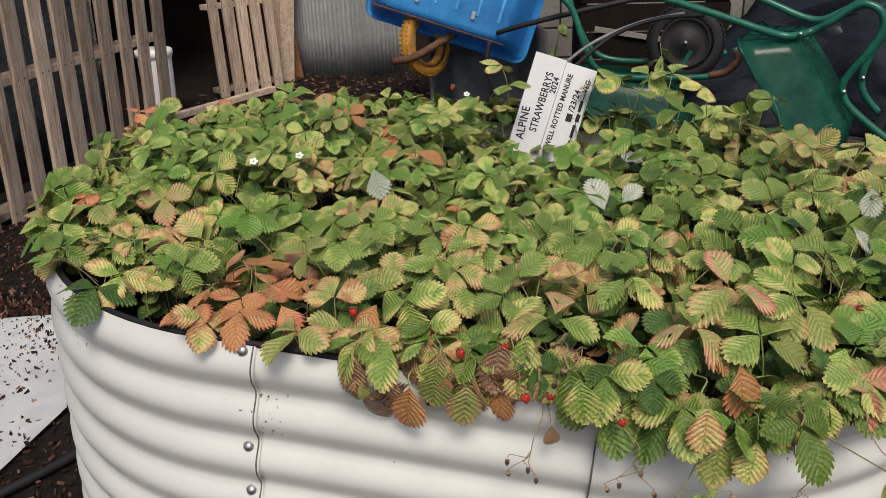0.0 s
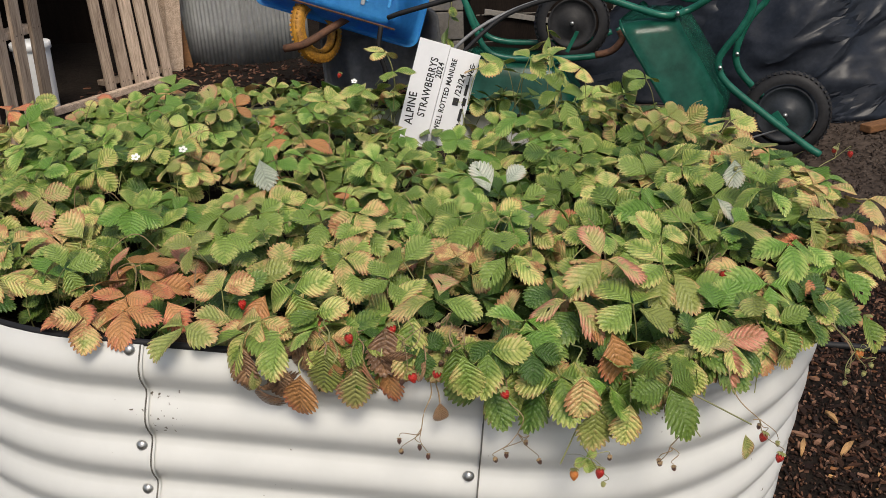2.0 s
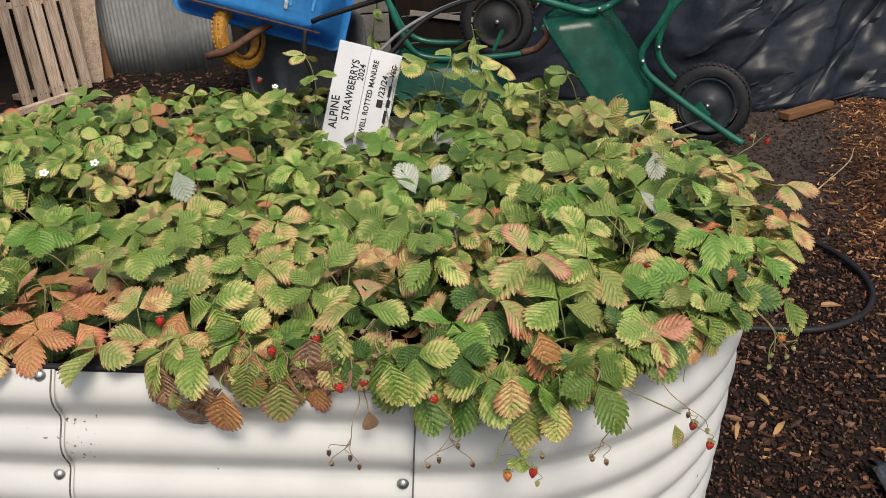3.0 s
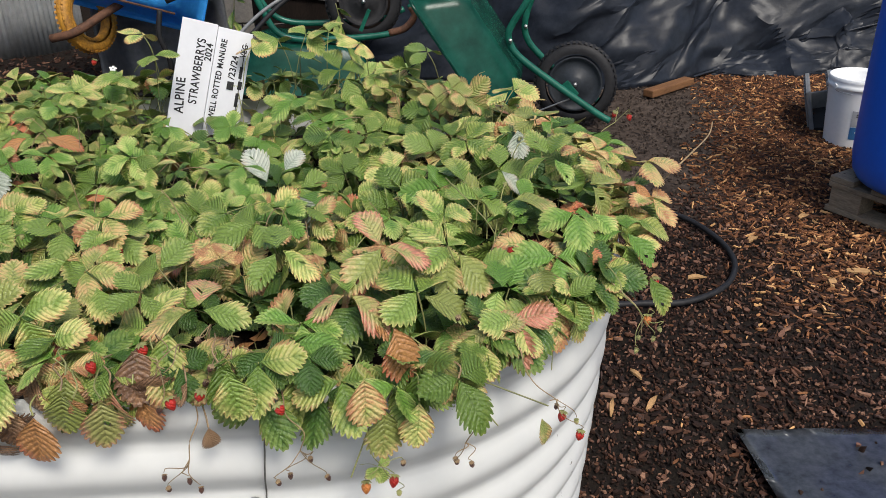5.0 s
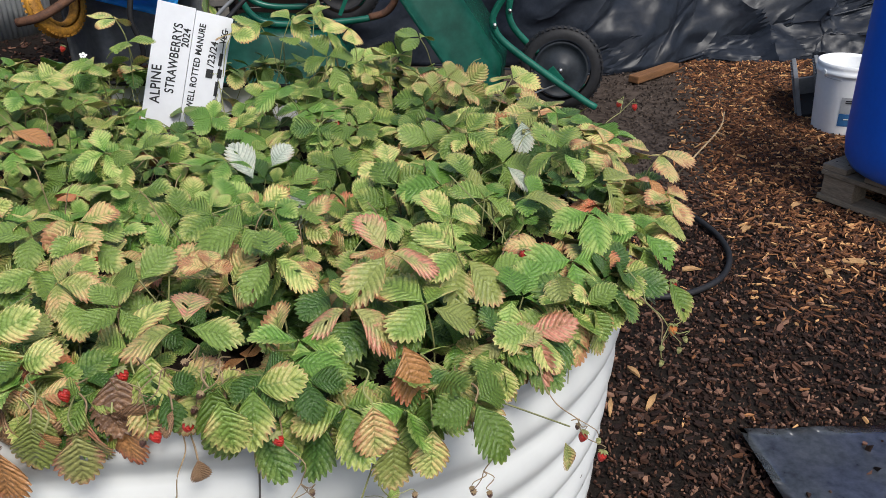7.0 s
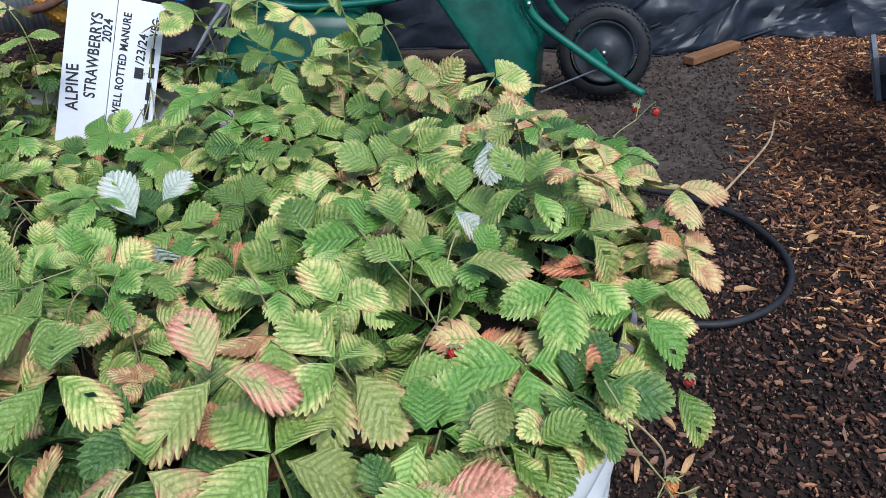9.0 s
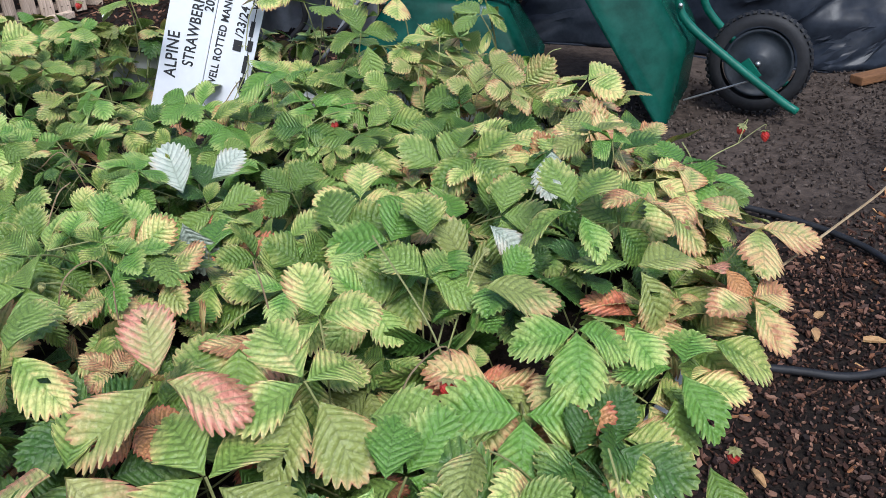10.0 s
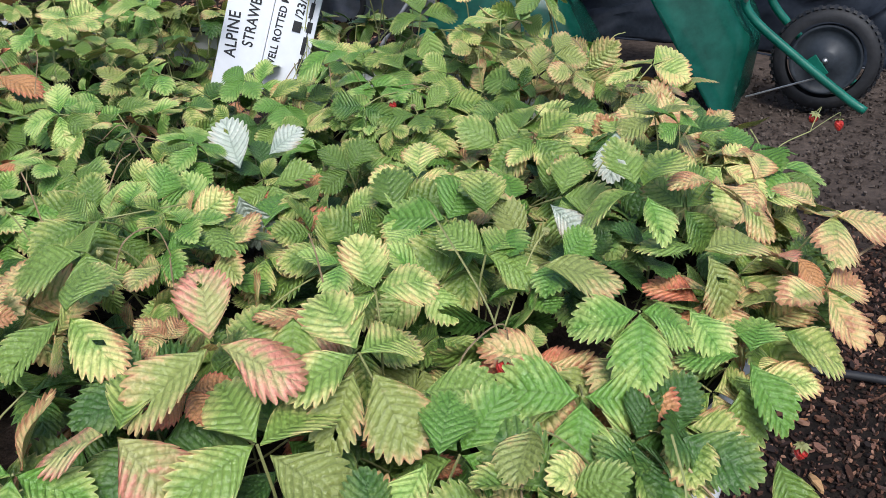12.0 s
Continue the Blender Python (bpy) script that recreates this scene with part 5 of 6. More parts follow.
def draped(label, base, x0, columns, spacing, shape, slope, seed, deep):
    """A sheet of tarpaulin over a heap: long slanting pleats with sharp crests and flat sides, and fine crinkles on them."""
    r = random.Random(seed)

    def foot(x):
        for (xa, ya), (xb, yb) in zip(base, base[1:]):
            if x < xb or (xb, yb) == base[-1]:
                return ya + (yb - ya) * max(-1.0, (x - xa) / (xb - xa))

    n = 11
    lines = [[] for _ in range(n)]
    at, swing = x0, 1
    for c in range(columns):
        at += spacing * r.choice((0.35, 0.6, 1.0, 1.5, 2.0))
        swing = -swing if r.random() < 0.75 else swing
        amount = swing * r.uniform(0.15, 1.0) * deep
        drift = r.uniform(-0.12, 0.12)
        for j in range(n):
            v = j / (n - 1)
            rise, back = shape(at, v)
            x = at + slope * rise + drift * v + r.uniform(-0.03, 0.03)
            rise, back = shape(x, v)
            d = amount * (0.25 + 1.1 * abs(noise.noise(Vector((c * 0.35, v * 2.3, seed))))) * 1.5 + 0.035 * r.uniform(-1, 1)
            lines[j].append(Vector((x, foot(x) + back - 0.9 * d * min(1.0, 3 * v), rise + 0.3 * d * min(1.0, 3 * v))))
    bm = bmesh.new()
    vs = [[bm.verts.new(p) for p in row] for row in lines]
    for j in range(n - 1):
        for c in range(columns - 1):
            p, q, s_, t_ = vs[j][c], vs[j][c + 1], vs[j + 1][c + 1], vs[j + 1][c]
            if r.random() < 0.5:
                bm.faces.new((p, q, s_)), bm.faces.new((p, s_, t_))
            else:
                bm.faces.new((p, q, t_)), bm.faces.new((q, s_, t_))
    bmesh.ops.subdivide_edges(bm, edges=bm.edges[:], cuts=7, use_grid_fill=True)
    for _ in range(4):
        bmesh.ops.smooth_vert(bm, verts=[v for v in bm.verts if not v.is_boundary], factor=0.5, use_axis_x=True, use_axis_y=True, use_axis_z=True)
    bm.normal_update()
    moved = []
    for v in bm.verts:
        q = v.co + 0.09 * noise.noise_vector(v.co * 3.2) + 0.03 * noise.noise_vector(v.co * 9)
        slant = q.z - q.x / max(0.4, slope)
        d = 0.06 * (crease(Vector((q.x * 1.9 + 0.9 * q.z, slant * 1.9, q.y * 1.5)), 1.0) - 0.5)
        d += 0.014 * (crease(Vector((q.x * 4.4 - 1.5 * q.z, slant * 3 + q.z * 3, 4.0)), 1.0) - 0.5)
        d += 0.010 * (crease(Vector((q.x * 8, slant * 9, q.z * 10)), 1.0) - 0.5) + 0.004 * (crease(q * 21, 1.0) - 0.5)
        moved.append(v.co + v.normal * d)
    for v, p in zip(bm.verts, moved):
        v.co = Vector((p.x, p.y, max(0.008, p.z)))
    bm.normal_update()
    for e in bm.edges:
        if e.calc_face_angle(0.0) > 0.55:
            e.smooth = False
    t = thing("tarpaulin", label, "tarpaulin", Matrix.Identity(4))
    ob = part("cover", bm, TARP, t, "", True)
    mod = ob.modifiers.new("thickness", "SOLIDIFY")
    mod.thickness = 0.003
    bm = bmesh.new()
    tube(bm, [p + Vector((0, -0.006, 0.006)) for p in lines[0]], 0.007, 6)
    part("hem", bm, TARP, t, "rolled hem", True)
    return t


def heap(x, v):
    u = max(0.0, min(1.0, (x - 0.6) / 4.6))
    tall = 0.75 + 0.5 * math.sin(math.pi * min(1, u * 1.15))
    lift = 0.34 * max(0.0, min(1.0, (x - 3.05) / 1.1))
    return lift + (tall - lift) * (1 - (1 - min(1.0, v * 1.2)) ** 1.4), 0.95 * v ** 1.25 - 0.12 * lift


def loose(x, v):
    return 0.36 * math.sin(v * 1.9) * max(0.1, min(1.0, (x - 2.95) / 0.6)), 0.62 * v ** 1.4


draped("crumpled black tarpaulin draped over a heap behind the wheelbarrows",
       [(0.3, 5.0), (1.0, 4.75), (1.7, 4.5), (2.1, 4.15), (2.4, 4.0), (2.73, 4.03), (3.05, 4.12), (3.3, 4.12), (3.6, 4.0), (4.1, 3.85), (4.8, 3.8), (5.6, 3.9)], 0.8, 25, 0.19, heap, 1.1, 4, 0.11)
draped("loose fold of black tarpaulin lying on the wood chips", [(2.9, 4.15), (3.2, 3.98), (3.45, 3.84), (3.75, 3.68), (4.2, 3.55), (4.8, 3.5)], 2.6, 24, 0.11, loose, 0.7, 9, 0.06)

# ---- wheelbarrows ----
def shell(bm, rim, floor, depth, round_=0.03):
    """An open tray: rim and floor are (x0, x1, half width); the opening is at z = 0 and the floor at z = -depth."""
    def ring(x0, x1, h, z, r, steps=5):
        pts = []
        for cx, cy, a0 in ((x1 - r, h - r, 0), (x0 + r, h - r, 90), (x0 + r, -h + r, 180), (x1 - r, -h + r, 270)):
            for k in range(steps):
                a = radians(a0 + 90 * k / (steps - 1))
                pts.append(Vector((cx + r * math.cos(a), cy + r * math.sin(a), z)))
        return pts
    def between(t):
        return [a + (b - a) * t for a, b in zip(rim, floor)]
    rows = [ring(*(rim[0] - 0.018, rim[1] + 0.018, rim[2] + 0.018), -0.012, 0.07), ring(*(rim[0] - 0.018, rim[1] + 0.018, rim[2] + 0.018), 0.0, 0.07), ring(*rim, 0.004, 0.06)]
    for t in (0.25, 0.5, 0.75, 0.92):
        rows.append(ring(*between(t), -depth * t, 0.06 + 0.02 * t))
    f = between(1.0)
    rows.append(ring(f[0] + 0.015, f[1] - 0.015, f[2] - 0.015, -depth * 0.99, 0.08))
    rows.append(ring(f[0] + 0.03, f[1] - 0.03, f[2] - 0.03, -depth, 0.08))
    vs = grid(bm, rows, close_u=True)
    bm.faces.new(vs[-1])
    bmesh.ops.solidify(bm, geom=bm.faces[:], thickness=0.004)
    return bm


def wheel(parent, m, radius=0.2, thick=0.042, tyre=BLACK_RUBBER, rim=RIM_GREY, hollow=False):
    """A wheel whose axle is the z of m: tyre with tread blocks, dished rim, hub and nut; a hollow one has lost its disc."""
    bm = bmesh.new()
    prof = []
    for k in range(13):
        a = radians(-110 + 220 * k / 12)
        prof.append((radius - thick + thick * math.cos(a), thick * 0.95 * math.sin(a)))
    spin(bm, prof, 72, m)
    t = part("tyre", bm, tyre, parent, "", True)
    bm = bmesh.new()
    for k in range(44):
        for s in (-1, 1):
            a = 2 * math.pi * (k + (0.5 if s > 0 else 0)) / 44
            box(bm, 0.010, 0.014, thick * 0.7, m @ Matrix.Rotation(a, 4, "Z") @ Matrix.Translation((radius - 0.0095, 0, s * thick * 0.4)) @ pose(0, 0, 0, 0, s * 26, 0), 0)
    part("tread", bm, tyre, t)
    bm = bmesh.new()
    r = radius - 1.75 * thick
    if hollow:
        spin(bm, [(r + 0.008, 0.026), (r, 0.029), (r - 0.010, 0.022), (r - 0.014, 0.0), (r - 0.010, -0.022), (r, -0.029), (r + 0.008, -0.026)], 48, m)
        part("wheel_rim", bm, rim, parent, "", True)
        return
    spin(bm, [(r + 0.006, 0.024), (r, 0.028), (r - 0.006, 0.024), (r - 0.014, 0.012), (r * 0.6, 0.018), (r * 0.3, 0.034), (0.03, 0.038), (0.0, 0.038)], 48, m)
    spin(bm, [(r + 0.006, -0.024), (r - 0.014, -0.012), (r * 0.3, -0.03), (0.0, -0.034)], 48, m)
    part("wheel_rim", bm, rim, parent, "", True)
    bm = bmesh.new()
    spin(bm, [(0.0, 0.062), (0.008, 0.061), (0.011, 0.054), (0.011, 0.03)], 12, m)
    part("axle_nut", bm, STEEL, parent, "", True)


def frame_of(origin, along, out):
    """A pose with x along, z out and its origin there."""
    x = Vector(along).normalized()
    z = Vector(out)
    z = (z - z.dot(x) * x).normalized()
    y = z.cross(x)
    return Matrix.Translation(origin) @ Matrix((x, y, z)).transposed().to_4x4()


HUB = Vector((1.87, 3.54, 0.205))
ER, EN = Vector((0.892, -0.451, 0)), Vector((-0.451, -0.892, 0))


def by_hub(r, u, near):
    """A place near the upended barrow's hub: along the picture of its side, up, and towards the path."""
    return Vector((HUB.x, HUB.y, 0)) + ER * r + EN * near + Vector((0, 0, u))


barrow = thing("wheelbarrow", "green steel wheelbarrow tipped upside down on its nose, black tyre", "wheelbarrow", Matrix.Translation((1.5, 3.6, 0)))
inv = barrow.matrix_basis.inverted()
tray_m = inv @ frame_of(by_hub(-0.736, 0.633, 0.0), ER * 0.56 - Vector((0, 0, 0.83)), -ER * 0.83 - Vector((0, 0, 0.56)))
bm = bmesh.new()
shell(bm, (0.0, 0.80, 0.31), (0.10, 0.56, 0.20), 0.20)
ob = part("tray", bm, GREEN_PAINT, barrow, "", True)
ob.matrix_basis = tray_m
wheel(barrow, inv @ frame_of(HUB, ER, EN + Vector((0, 0, 0.12))), 0.197, 0.042)
for near, pts in ((0.13, ((0.17, 0.065), (0.10, 0.105), (-0.115, 0.25), (-0.265, 0.362), (-0.308, 0.43), (-0.303, 0.491), (-0.232, 0.606), (-0.195, 0.70), (-0.211, 0.769), (-0.272, 0.80), (-0.32, 0.785), (-0.387, 0.729), (-0.472, 0.676), (-0.55, 0.665), (-0.662, 0.688), (-0.853, 0.742), (-1.06, 0.795), (-1.3, 0.86))),
                  (-0.13, ((0.12, 0.08), (-0.06, 0.20), (-0.183, 0.311), (-0.244, 0.388), (-0.255, 0.474), (-0.215, 0.605), (-0.15, 0.70), (-0.17, 0.78), (-0.25, 0.81), (-0.38, 0.73), (-0.5, 0.69), (-0.75, 0.78), (-1.1, 0.9)))):
    bm = bmesh.new()
    tube(bm, [inv @ p for p in spline([by_hub(r, u, near + (0.08 if r < -0.5 and near > 0 else 0)) for r, u in pts], 5)], 0.0165, 12)
    part("frame_tube", bm, GREEN_PAINT, barrow, "green tubular frame", True)
    bm = bmesh.new()
    box(bm, 0.05, 0.006, 0.085, inv @ frame_of(by_hub(-0.025, 0.192, 0.6 * near), ER * 0.75 + Vector((0, 0, 0.66)), EN) @ pose(0, 0, 0, 90, 0, 0), 0.002)
    part("axle_bracket", bm, GREEN_PAINT, barrow)
for r, u, near in ((-0.30, 0.43, 0.15), (-0.5, 0.67, 0.2), (-0.25, 0.44, -0.12)):
    bm = bmesh.new()
    spin(bm, [(0.0, 0.02), (0.006, 0.019), (0.009, 0.012), (0.009, 0.0)], 10, inv @ frame_of(by_hub(r, u, near), ER, ER * 0.6 + EN * 0.6 + Vector((0, 0, 0.5))))
    part("bolt", bm, STEEL, barrow)
bm = bmesh.new()
tube(bm, [inv @ by_hub(-0.25, 0.07, 0.15), inv @ by_hub(-0.02, 0.165, 0.13)], 0.004, 6)
part("stay_rod", bm, STEEL, barrow)

second = thing("wheelbarrow", "dark green wheelbarrow lying upside down with its wheel in the air", "wheelbarrow", pose(0.75, 4.45, 0, 0, 0, -12))
bm = bmesh.new()
shell(bm, (-0.45, 0.45, 0.32), (-0.27, 0.25, 0.21), 0.31)
ob = part("tray", bm, GREEN_PAINT, second, "", True)
ob.matrix_basis = pose(-0.02, 0.0, 0.03, 180, 0, 0) @ pose(0, 0, 0, 0, -4, 0)
inv2 = second.matrix_basis.inverted()
wheel(second, inv2 @ frame_of((1.07, 4.52, 0.485), (0.98, -0.2, 0), (-0.35, -0.9, 0.15)), 0.205, 0.045, rim=BLACK_RUBBER)
for near, pts in ((-0.19, ((-0.9, 0.86), (-0.5, 0.82), (-0.30, 0.73), (-0.22, 0.55), (-0.15, 0.41), (-0.04, 0.365), (0.15, 0.36), (0.38, 0.37), (0.50, 0.40), (0.55, 0.46), (0.53, 0.52))),
                  (0.19, ((-0.9, 0.9), (-0.42, 0.80), (-0.30, 0.60), (-0.22, 0.45), (-0.1, 0.38), (0.15, 0.37), (0.40, 0.38), (0.52, 0.43)))):
    bm = bmesh.new()
    tube(bm, spline([(x, near, z) for x, z in pts], 6), 0.0165, 12)
    part("frame_tube", bm, GREEN_PAINT, second, "green tubular frame", True)
bm = bmesh.new()
tube(bm, spline([(0.42, -0.19, 0.378), (0.505, -0.19, 0.402), (0.552, -0.19, 0.462), (0.535, -0.19, 0.51)], 5), 0.0185, 12)
part("rusty_sleeve", bm, RUST, second, "rusty bent tube end", True)
bm = bmesh.new()
box(bm, 0.02, 0.008, 0.12, pose(0.30, -0.1, 0.43, 0, 25, 0), 0.002)
part("axle_bracket", bm, GREEN_PAINT, second)

third = thing("wheelbarrow", "blue steel wheelbarrow with a worn yellow tyre, on a grey tub", "wheelbarrow", Matrix.Translation((-0.1, 4.9, 0)))
inv3 = third.matrix_basis.inverted()
bm = bmesh.new()
shell(bm, (-0.47, 0.47, 0.33), (-0.40, 0.36, 0.26), 0.26)
face = inv3 @ Matrix.Translation((-0.14, 4.86, 0.80)) @ pose(0, 0, -0.0, 0, 17, -9) @ pose(0, 0, 0, 78, 0, 0)
ob = part("tray", bm, BLUE_PAINT, third, "scuffed blue tray with pressed ribs", True)
ob.matrix_basis = face @ pose(0, 0, 0, 180, 0, 0)
for k in range(6):
    bm = bmesh.new()
    box(bm, 0.018, 0.34, 0.012, None, 0.005)
    ob = part("rib", bm, BLUE_PAINT, third)
    ob.matrix_basis = face @ pose(-0.3 + 0.12 * k, 0.0, 0.262)
bm = bmesh.new()
tube(bm, [face @ Vector((x, -0.27, 0.25)) for x in (-0.40, -0.1, 0.2, 0.36)], 0.006, 6)
part("worn_edge", bm, RUST, third, "rusty chipped edge")
for x in (-0.16, 0.16):
    bm = bmesh.new()
    box(bm, 0.022, 0.045, 0.01, None, 0.003)
    ob = part("bracket", bm, STEEL, third)
    ob.matrix_basis = face @ pose(x, -0.17, 0.27)
wheel(third, inv3 @ frame_of((-0.345, 4.72, 0.475), (0.5, 0.4, -0.75), (0.72, -0.62, 0.25)), 0.185, 0.036, YELLOW_TYRE, YELLOW_TYRE, True)
bm = bmesh.new()
tube(bm, [inv3 @ Vector(p) for p in spline([(-0.52, 4.60, 0.40), (-0.40, 4.56, 0.43), (-0.25, 4.62, 0.50), (-0.1, 4.75, 0.56)], 5)], 0.022, 8)
part("fork", bm, RUST, third, "rusty fork bar", True)
bm = bmesh.new()
tube(bm, [inv3 @ Vector(p) for p in spline([(0.06, 4.5, 0.56), (0.14, 4.46, 0.59), (0.4, 4.4, 0.66), (0.8, 4.4, 0.74), (1.2, 4.5, 0.80)], 5)], 0.014, 8)
part("handle_tube", bm, BLACK_RUBBER, third, "black tubular handle", True)

tub = thing("plastic_tub", "grey plastic barrow tub lying on its side on the soil", "tub", Matrix.Translation((0.0, 4.75, 0)))
bm = bmesh.new()
shell(bm, (-0.34, 0.34, 0.30), (-0.2, 0.22, 0.2), 0.34)
ob = part("tub_body", bm, GREY_PLASTIC, tub, "", True)
ob.matrix_basis = pose(0.02, 0.12, 0.22, 75, 0, 8)
bm = bmesh.new()
tube(bm, spline([(0.02, -0.26, 0.52), (0.0, -0.28, 0.40), (0.03, -0.28, 0.28), (0.02, -0.26, 0.20), (-0.05, -0.24, 0.12), (-0.1, -0.2, 0.03)], 6), 0.014, 8)
part("tub_strap", bm, BLACK_RUBBER, tub, "black tubular support", True)
hose("black cable arching between the wheelbarrows", [(0.05, 4.1, 0.12), (0.2, 4.05, 0.24), (0.42, 4.05, 0.45), (0.62, 4.1, 0.60), (0.85, 4.2, 0.66), (1.1, 4.3, 0.66)], 0.011, name="cable")
hose("black cable leaning behind the sign", [(0.12, 4.2, 0.1), (0.3, 4.15, 0.36), (0.5, 4.15, 0.54), (0.75, 4.2, 0.64), (1.0, 4.3, 0.67)], 0.009, GREY_PLASTIC, "cable")

# ---- pallets, corrugated iron and the dark bay ----
def standing(label, foot_a, foot_b, height, boards, lean, board_width, group):
    a, b = Vector(foot_a), Vector(foot_b)
    d = b - a
    m = Matrix.Translation((a + b) / 2 + Vector((0, 0, height / 2))) @ pose(0, 0, 0, 0, 0, math.degrees(math.atan2(d.y, d.x))) @ pose(0, 0, 0, 90 - lean, 0, 0)
    return pallet(label, m, d.length, height, boards, board_width, group, False)


standing("weathered wooden pallet standing upright as a fence", (-2.155, 3.05, 0), (-1.84, 4.45, 0), 1.2, 10, -3, 0.082, "pallets standing as fences")
standing("weathered wooden pallet standing upright beside the dark bay", (-1.90, 5.55, 0), (-1.56, 5.92, 0), 1.2, 5, 3, 0.075, "pallets standing as fences")
for x, y, a, lean, mat_, tall in ((-1.47, 6.02, 12, 5, WOOD_GREY, 1.3), (-1.42, 6.12, 8, -6, WOOD_ORANGE, 1.4), (-1.52, 6.08, 20, 3, WOOD_GREY, 1.2)):
    bm = bmesh.new()
    box(bm, 0.10, 0.022, tall, pose(0, 0, tall / 2), 0.003)
    ob = mesh_object("plank", bm, mat_)
    ob.matrix_basis = pose(x, y, 0, 0, 0, a) @ pose(0, 0, 0, 0, lean, 0)
    tagged(ob, "rough sawn plank leaning beside the corrugated iron", "plank", "planks leaning by the iron")
bm = bmesh.new()
box(bm, 0.9, 0.05, 0.04, None, 0.005)
ob = mesh_object("timber_rail", bm, WOOD_GREY)
ob.matrix_basis = pose(-1.72, 5.25, 0.03, 0, 0, 58)
tagged(ob, "weathered timber rail lying on the soil", "timber")

small = thing("bucket", "white plastic bucket with a lid beside the pallet fence", "bucket", pose(-2.06, 5.05, 0.0))
bm = bmesh.new()
spin(bm, [(0.0, 0.0), (0.08, 0.0), (0.0895, 0.001), (0.0905, 0.01), (0.104, 0.37), (0.105, 0.398), (0.104, 0.40), (0.10, 0.40), (0.0, 0.39)], 32)
part("bucket_body", bm, WHITE_PLASTIC, small, "", True)
bm = bmesh.new()
spin(bm, [(0.108, 0.375), (0.114, 0.378), (0.114, 0.415), (0.108, 0.42), (0.0, 0.418)], 32)
part("lid", bm, WHITE_PLASTIC, small, "", True)

iron = thing("corrugated_iron", "curved galvanised corrugated iron sheets standing on the soil", "corrugated iron", pose(-1.03, 6.68, 0.0))
for first, last, grow in ((0, 137, 0.0), (130, 240, 0.004)):
    bm = bmesh.new()
    rows = []
    for z in (0.0, 0.3, 0.6, 0.9, 1.2, 1.5):
        row = []
        for k in range(first, last + 1):
            a = radians(-150 + 120 * k / 240)
            r = 0.56 + grow + 0.008 * math.sin(2 * math.pi * k / 6.8)
            row.append(Vector((r * math.cos(a), r * math.sin(a), z)))
        rows.append(row)
    grid(bm, rows)
    bmesh.ops.solidify(bm, geom=bm.faces[:], thickness=0.002)
    part("sheet", bm, IRON, iron, "", True)

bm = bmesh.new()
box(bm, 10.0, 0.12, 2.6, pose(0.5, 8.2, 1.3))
wall = mesh_object("wall_back", bm, DARK_SHADED_TIMBER)
tagged(wall, "dark timber fence added to close the yard", "fence", kind="structure")
# Roof out of view, added to keep sky light off the bay.
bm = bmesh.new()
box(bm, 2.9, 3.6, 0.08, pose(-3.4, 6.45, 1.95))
tagged(mesh_object("shed_roof", bm, DARK_SHADED_TIMBER), "unseen roof added over the storage bay to keep it dark", "roof", kind="structure")
# Bay walls: near-black colour stands in for the shade inside.
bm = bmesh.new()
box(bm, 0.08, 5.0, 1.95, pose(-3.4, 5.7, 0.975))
tagged(mesh_object("wall_west", bm, DARK_SHADED_TIMBER), "timber side wall of the storage bay, coloured near-black for its shade", "wall", kind="structure")
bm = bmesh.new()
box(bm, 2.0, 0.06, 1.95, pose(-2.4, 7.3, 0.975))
tagged(mesh_object("wall_bay", bm, DARK_SHADED_TIMBER), "timber back wall of the storage bay, coloured near-black for its shade", "wall", kind="structure")
# Sheet added close behind the fence so the gaps between boards read as dark.
d = Vector((0.25, 1.11, 0)).normalized()
bm = bmesh.new()
rows = [[Vector((-2.42, 2.75, 0)) + d * (1.75 * u / 20) + Vector((-d.y, d.x, 0)) * (0.10 + 0.025 * noise.noise(Vector((u * 0.6, z * 3, 2)))) + Vector((0, 0, z)) for u in range(21)] for z in (0, 0.3, 0.6, 0.9, 1.2, 1.5, 1.9)]
grid(bm, rows)
bmesh.ops.solidify(bm, geom=bm.faces[:], thickness=0.003)
tagged(mesh_object("hanging_sheet", bm, SHEET, None, "", True), "black polythene sheet added behind the pallet fence to darken its gaps", "plastic sheet")

low = thing("block_wall", "grey concrete block wall behind the wheelbarrows", "wall", Matrix.Translation((1.1, 5.75, 0)))
for i in range(5):
    for j in range(3):
        bm = bmesh.new()
        box(bm, 0.39, 0.14, 0.185, pose(-0.8 + 0.4 * i + (0.2 if j % 2 else 0), 0, 0.1 + 0.195 * j), 0.006)
        part("block", bm, CONCRETE, low)
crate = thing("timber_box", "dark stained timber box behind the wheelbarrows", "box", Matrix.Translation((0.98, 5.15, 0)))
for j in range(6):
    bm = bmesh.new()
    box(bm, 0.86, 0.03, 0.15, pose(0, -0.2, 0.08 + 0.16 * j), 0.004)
    part("board", bm, DARK_SHADED_TIMBER, crate)
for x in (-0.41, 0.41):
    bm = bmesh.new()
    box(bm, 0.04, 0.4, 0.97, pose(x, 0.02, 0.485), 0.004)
    part("end_panel", bm, DARK_SHADED_TIMBER, crate)
bm = bmesh.new()
box(bm, 0.5, 0.02, 0.03, pose(-0.1, -0.227, 0.46, 0, 10, 0), 0.003)
part("lath", bm, CONCRETE, crate, "pale painted lath")
sack = thing("sack", "white woven plastic sack standing behind the wheelbarrows", "sack", Matrix.Translation((1.95, 5.2, 0.0)))
bm = bmesh.new()
bmesh.ops.create_icosphere(bm, subdivisions=4, radius=1.0)
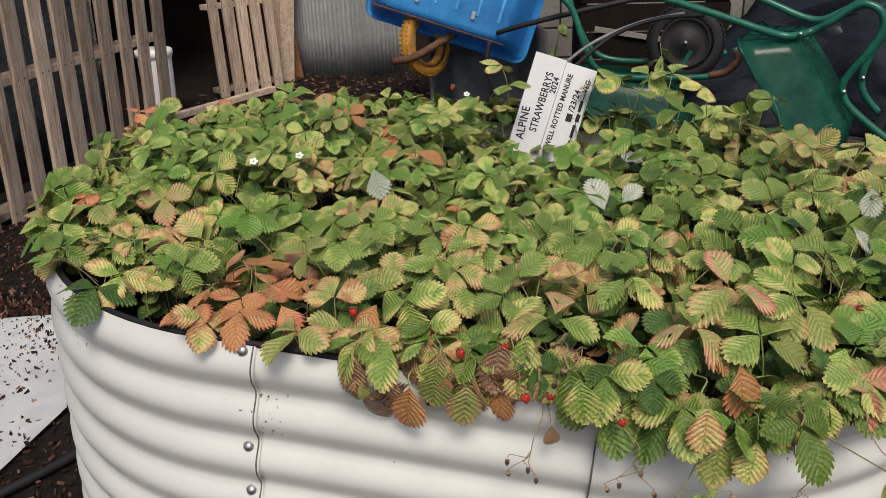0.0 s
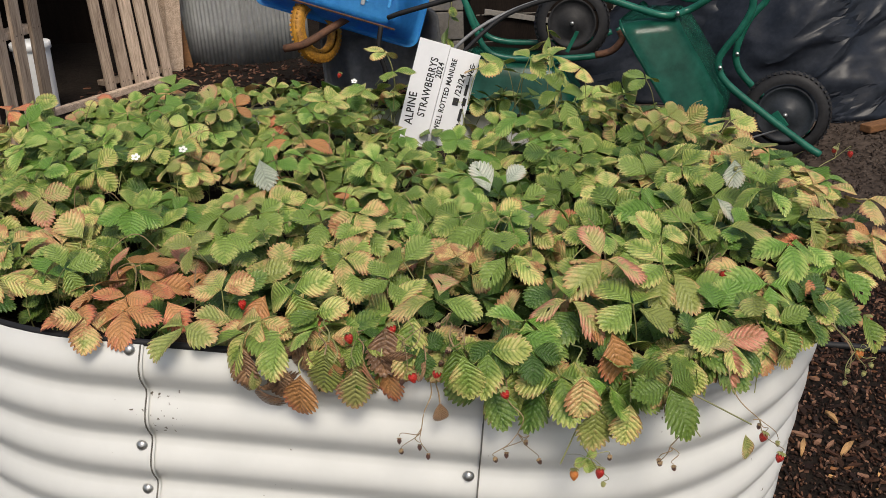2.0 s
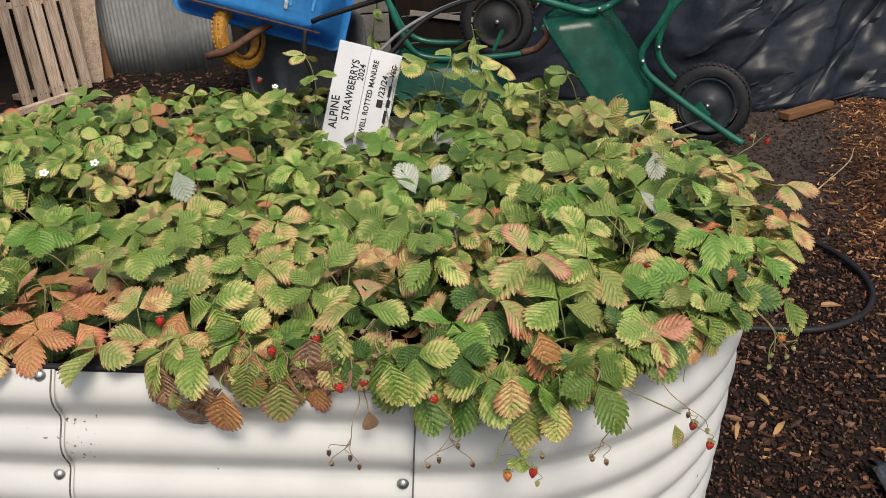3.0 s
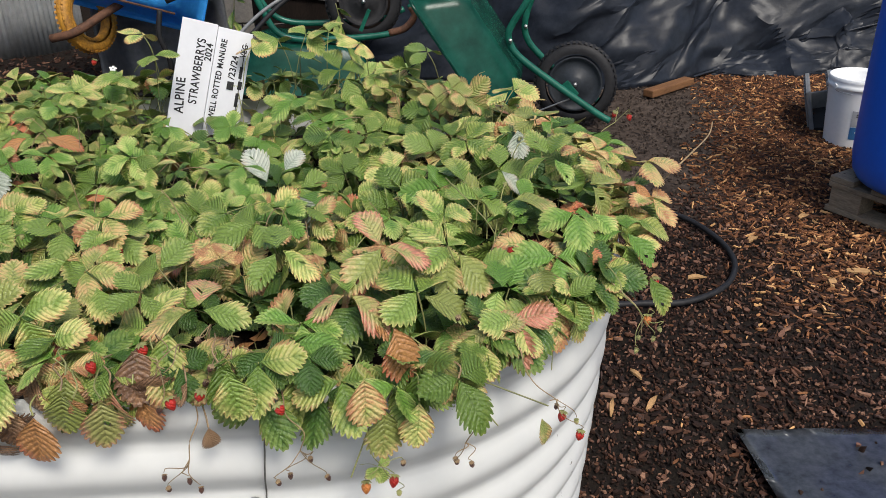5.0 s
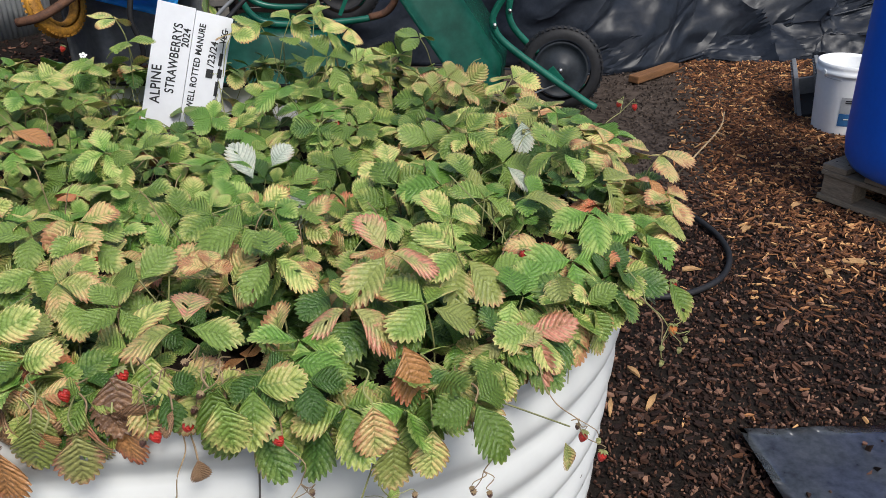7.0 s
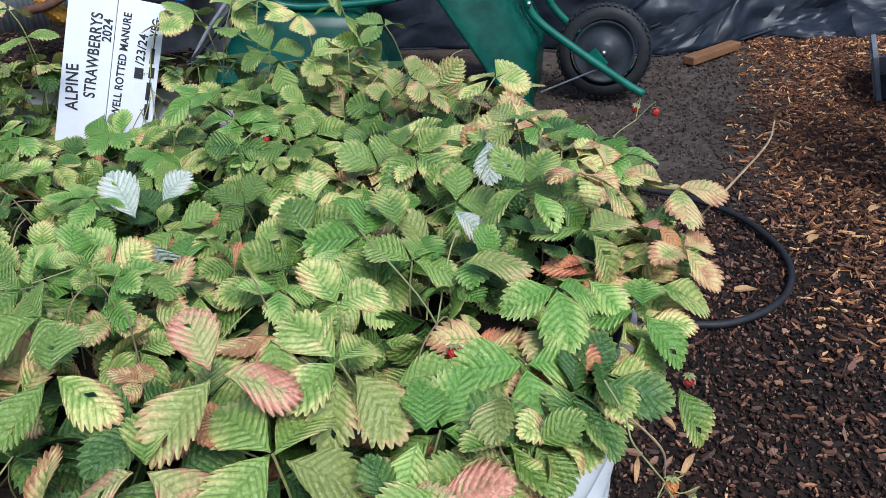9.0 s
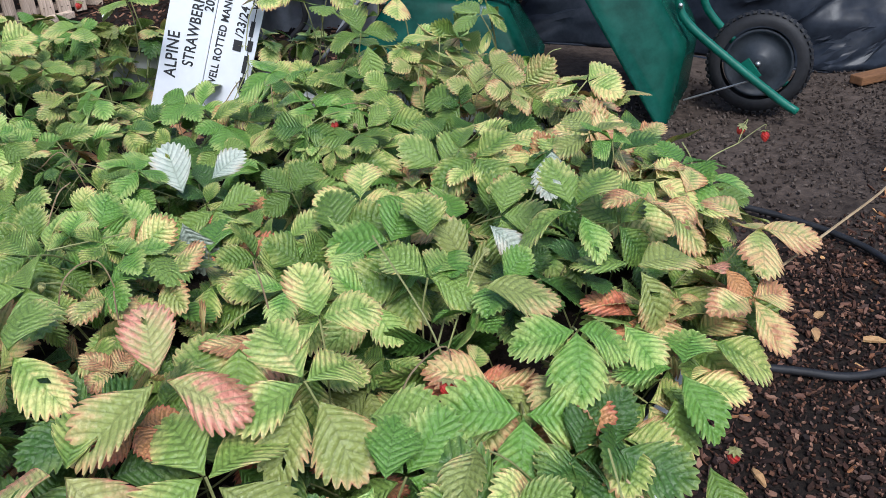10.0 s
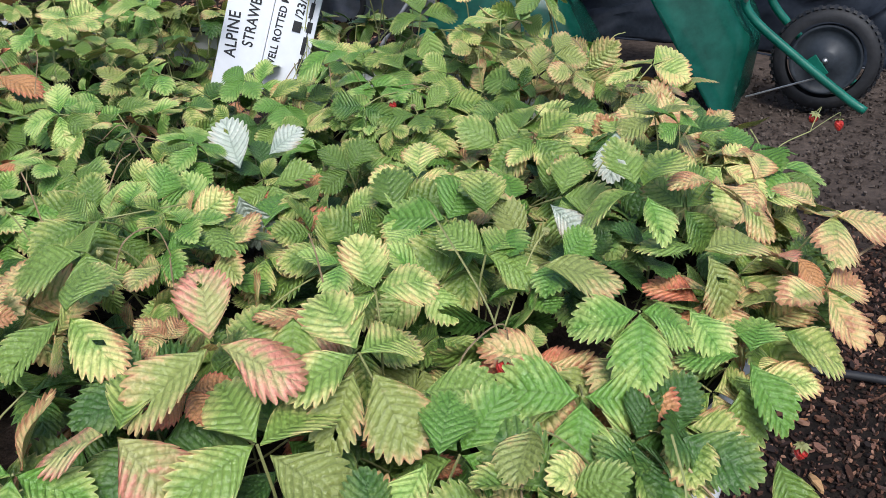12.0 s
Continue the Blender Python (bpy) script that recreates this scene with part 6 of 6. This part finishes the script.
for v in bm.verts:
    k = 1 + 0.12 * noise.noise(v.co * 2.2) + 0.05 * noise.noise(v.co * 6)
    v.co = Vector((v.co.x * 0.2 * k, v.co.y * 0.16 * k, 0.46 + v.co.z * 0.45 * k))
part("sack_body", bm, WHITE_PLASTIC, sack, "", True)
bm = bmesh.new()
box(bm, 0.5, 0.3, 0.25, pose(0, 0, 0.78), 0.05)
straw = mesh_object("straw_bale", bm, STRAW)
straw.matrix_basis = pose(2.25, 5.2, 0)
bm = bmesh.new()
box(bm, 0.6, 0.4, 0.66, pose(2.25, 5.2, 0.33), 0.01)
tagged(mesh_object("timber_box", bm, DARK_SHADED_TIMBER), "dark timber box behind the tarpaulin heap", "box")
tagged(straw, "loose straw bale on a dark timber box", "straw bale")

# ---- weeds between the wheelbarrows ----
def weed(at, height, leaves, seed, lean=0.1):
    r = random.Random(seed)
    t = thing("weed", "tall green weed with ragged leaves growing by the wheelbarrows", "weed", Matrix.Translation(at), "weeds by the wheelbarrows")
    pts = spline([(0, 0, 0), (0.02, 0, height * 0.4), (lean * 0.5, 0.0, height * 0.75), (lean, 0, height)], 6)
    bm = bmesh.new()
    tube(bm, pts, 0.005, 6, 0.4)
    part("stem", bm, STEM, t, "", True)
    for k in range(leaves):
        p = pts[min(len(pts) - 1, int(len(pts) * (0.3 + 0.7 * k / leaves)))]
        ob = new("leaf", r.choice(LEAF_DATA["green", "one"]))
        ob.parent = t
        ob.matrix_basis = Matrix.Translation(p) @ pose(0, 0, 0, 0, 0, r.uniform(0, 360)) @ pose(0, 0, 0, -r.uniform(-10, 60), r.uniform(-20, 20), 0) @ Matrix.Diagonal((0.06, 0.12, 0.1, 1)) @ Matrix.Scale(r.uniform(0.8, 1.2), 4)


weed((0.84, 3.75, 0.0), 0.62, 11, 1, -0.06)
weed((0.36, 4.55, 0.0), 0.62, 7, 2, 0.05)
for k in range(9):
    weed((0.25 + 0.09 * k, 2.55 + 0.12 * (k % 4), 0.0), 0.3 + 0.05 * (k % 3), 9, 20 + k, 0.05)

# ---- sign ----
sign_m = Matrix.Translation((0.184, 1.855, 0.921)) @ pose(0, 0, 0, 0, 18.2, 2) @ pose(0, 0, 0, 90 - 12, 0, 0)
sign = thing("garden_sign", "white plastic board sign with black handwriting stuck in the bed", "sign", sign_m)
for x, top in ((-0.0375, 0.0), (0.0378, -0.003)):
    bm = bmesh.new()
    box(bm, 0.0745, 0.33, 0.005, pose(x, top - 0.165, 0), 0.0012)
    part("sign_board", bm, SIGN_WHITE, sign)


def writing(text, x, y, size, turn=90.0, stretch=1.0):
    c = bpy.data.curves.new("writing", "FONT")
    c.body, c.size, c.offset, c.space_character = text, size, 0.00045, 1.06
    tmp = bpy.data.objects.new("writing", c)
    data = bpy.data.meshes.new_from_object(tmp)
    bpy.data.objects.remove(tmp)
    bpy.data.curves.remove(c)
    data.materials.clear()
    data.materials.append(INK)
    ob = new("writing", data)
    ob.parent = sign
    ob.matrix_basis = pose(x, y, 0.0032, 0, 0, turn) @ Matrix.Diagonal((stretch, 1, 1, 1))
    return ob


writing("ALPINE", -0.045, -0.200, 0.027, 94, 0.84)
writing("STRAWBERRYS", -0.021, -0.176, 0.025, 90, 0.80)
writing("2024", -0.005, -0.080, 0.020, 90, 0.9)
writing("WELL ROTTED MANURE", 0.020, -0.200, 0.0175, 89, 0.86)
writing("VEG", 0.066, -0.058, 0.017, 86, 0.9)
writing("/23/24", 0.050, -0.108, 0.020, 88, 0.95)
for x, y, l, h in ((0.044, -0.122, 0.018, 0.014), (0.063, -0.185, 0.026, 0.008), (0.062, -0.150, 0.03, 0.007), (0.064, -0.118, 0.018, 0.009), (0.062, -0.09, 0.026, 0.007), (0.063, -0.11, 0.17, 0.0016), (0.03, -0.262, 0.012, 0.022), (0.048, -0.265, 0.014, 0.014), (0.039, -0.255, 0.024, 0.003)):
    bm = bmesh.new()
    box(bm, h, l, 0.0008, pose(x, y, 0.0033))
    part("ink_mark", bm, INK, sign)
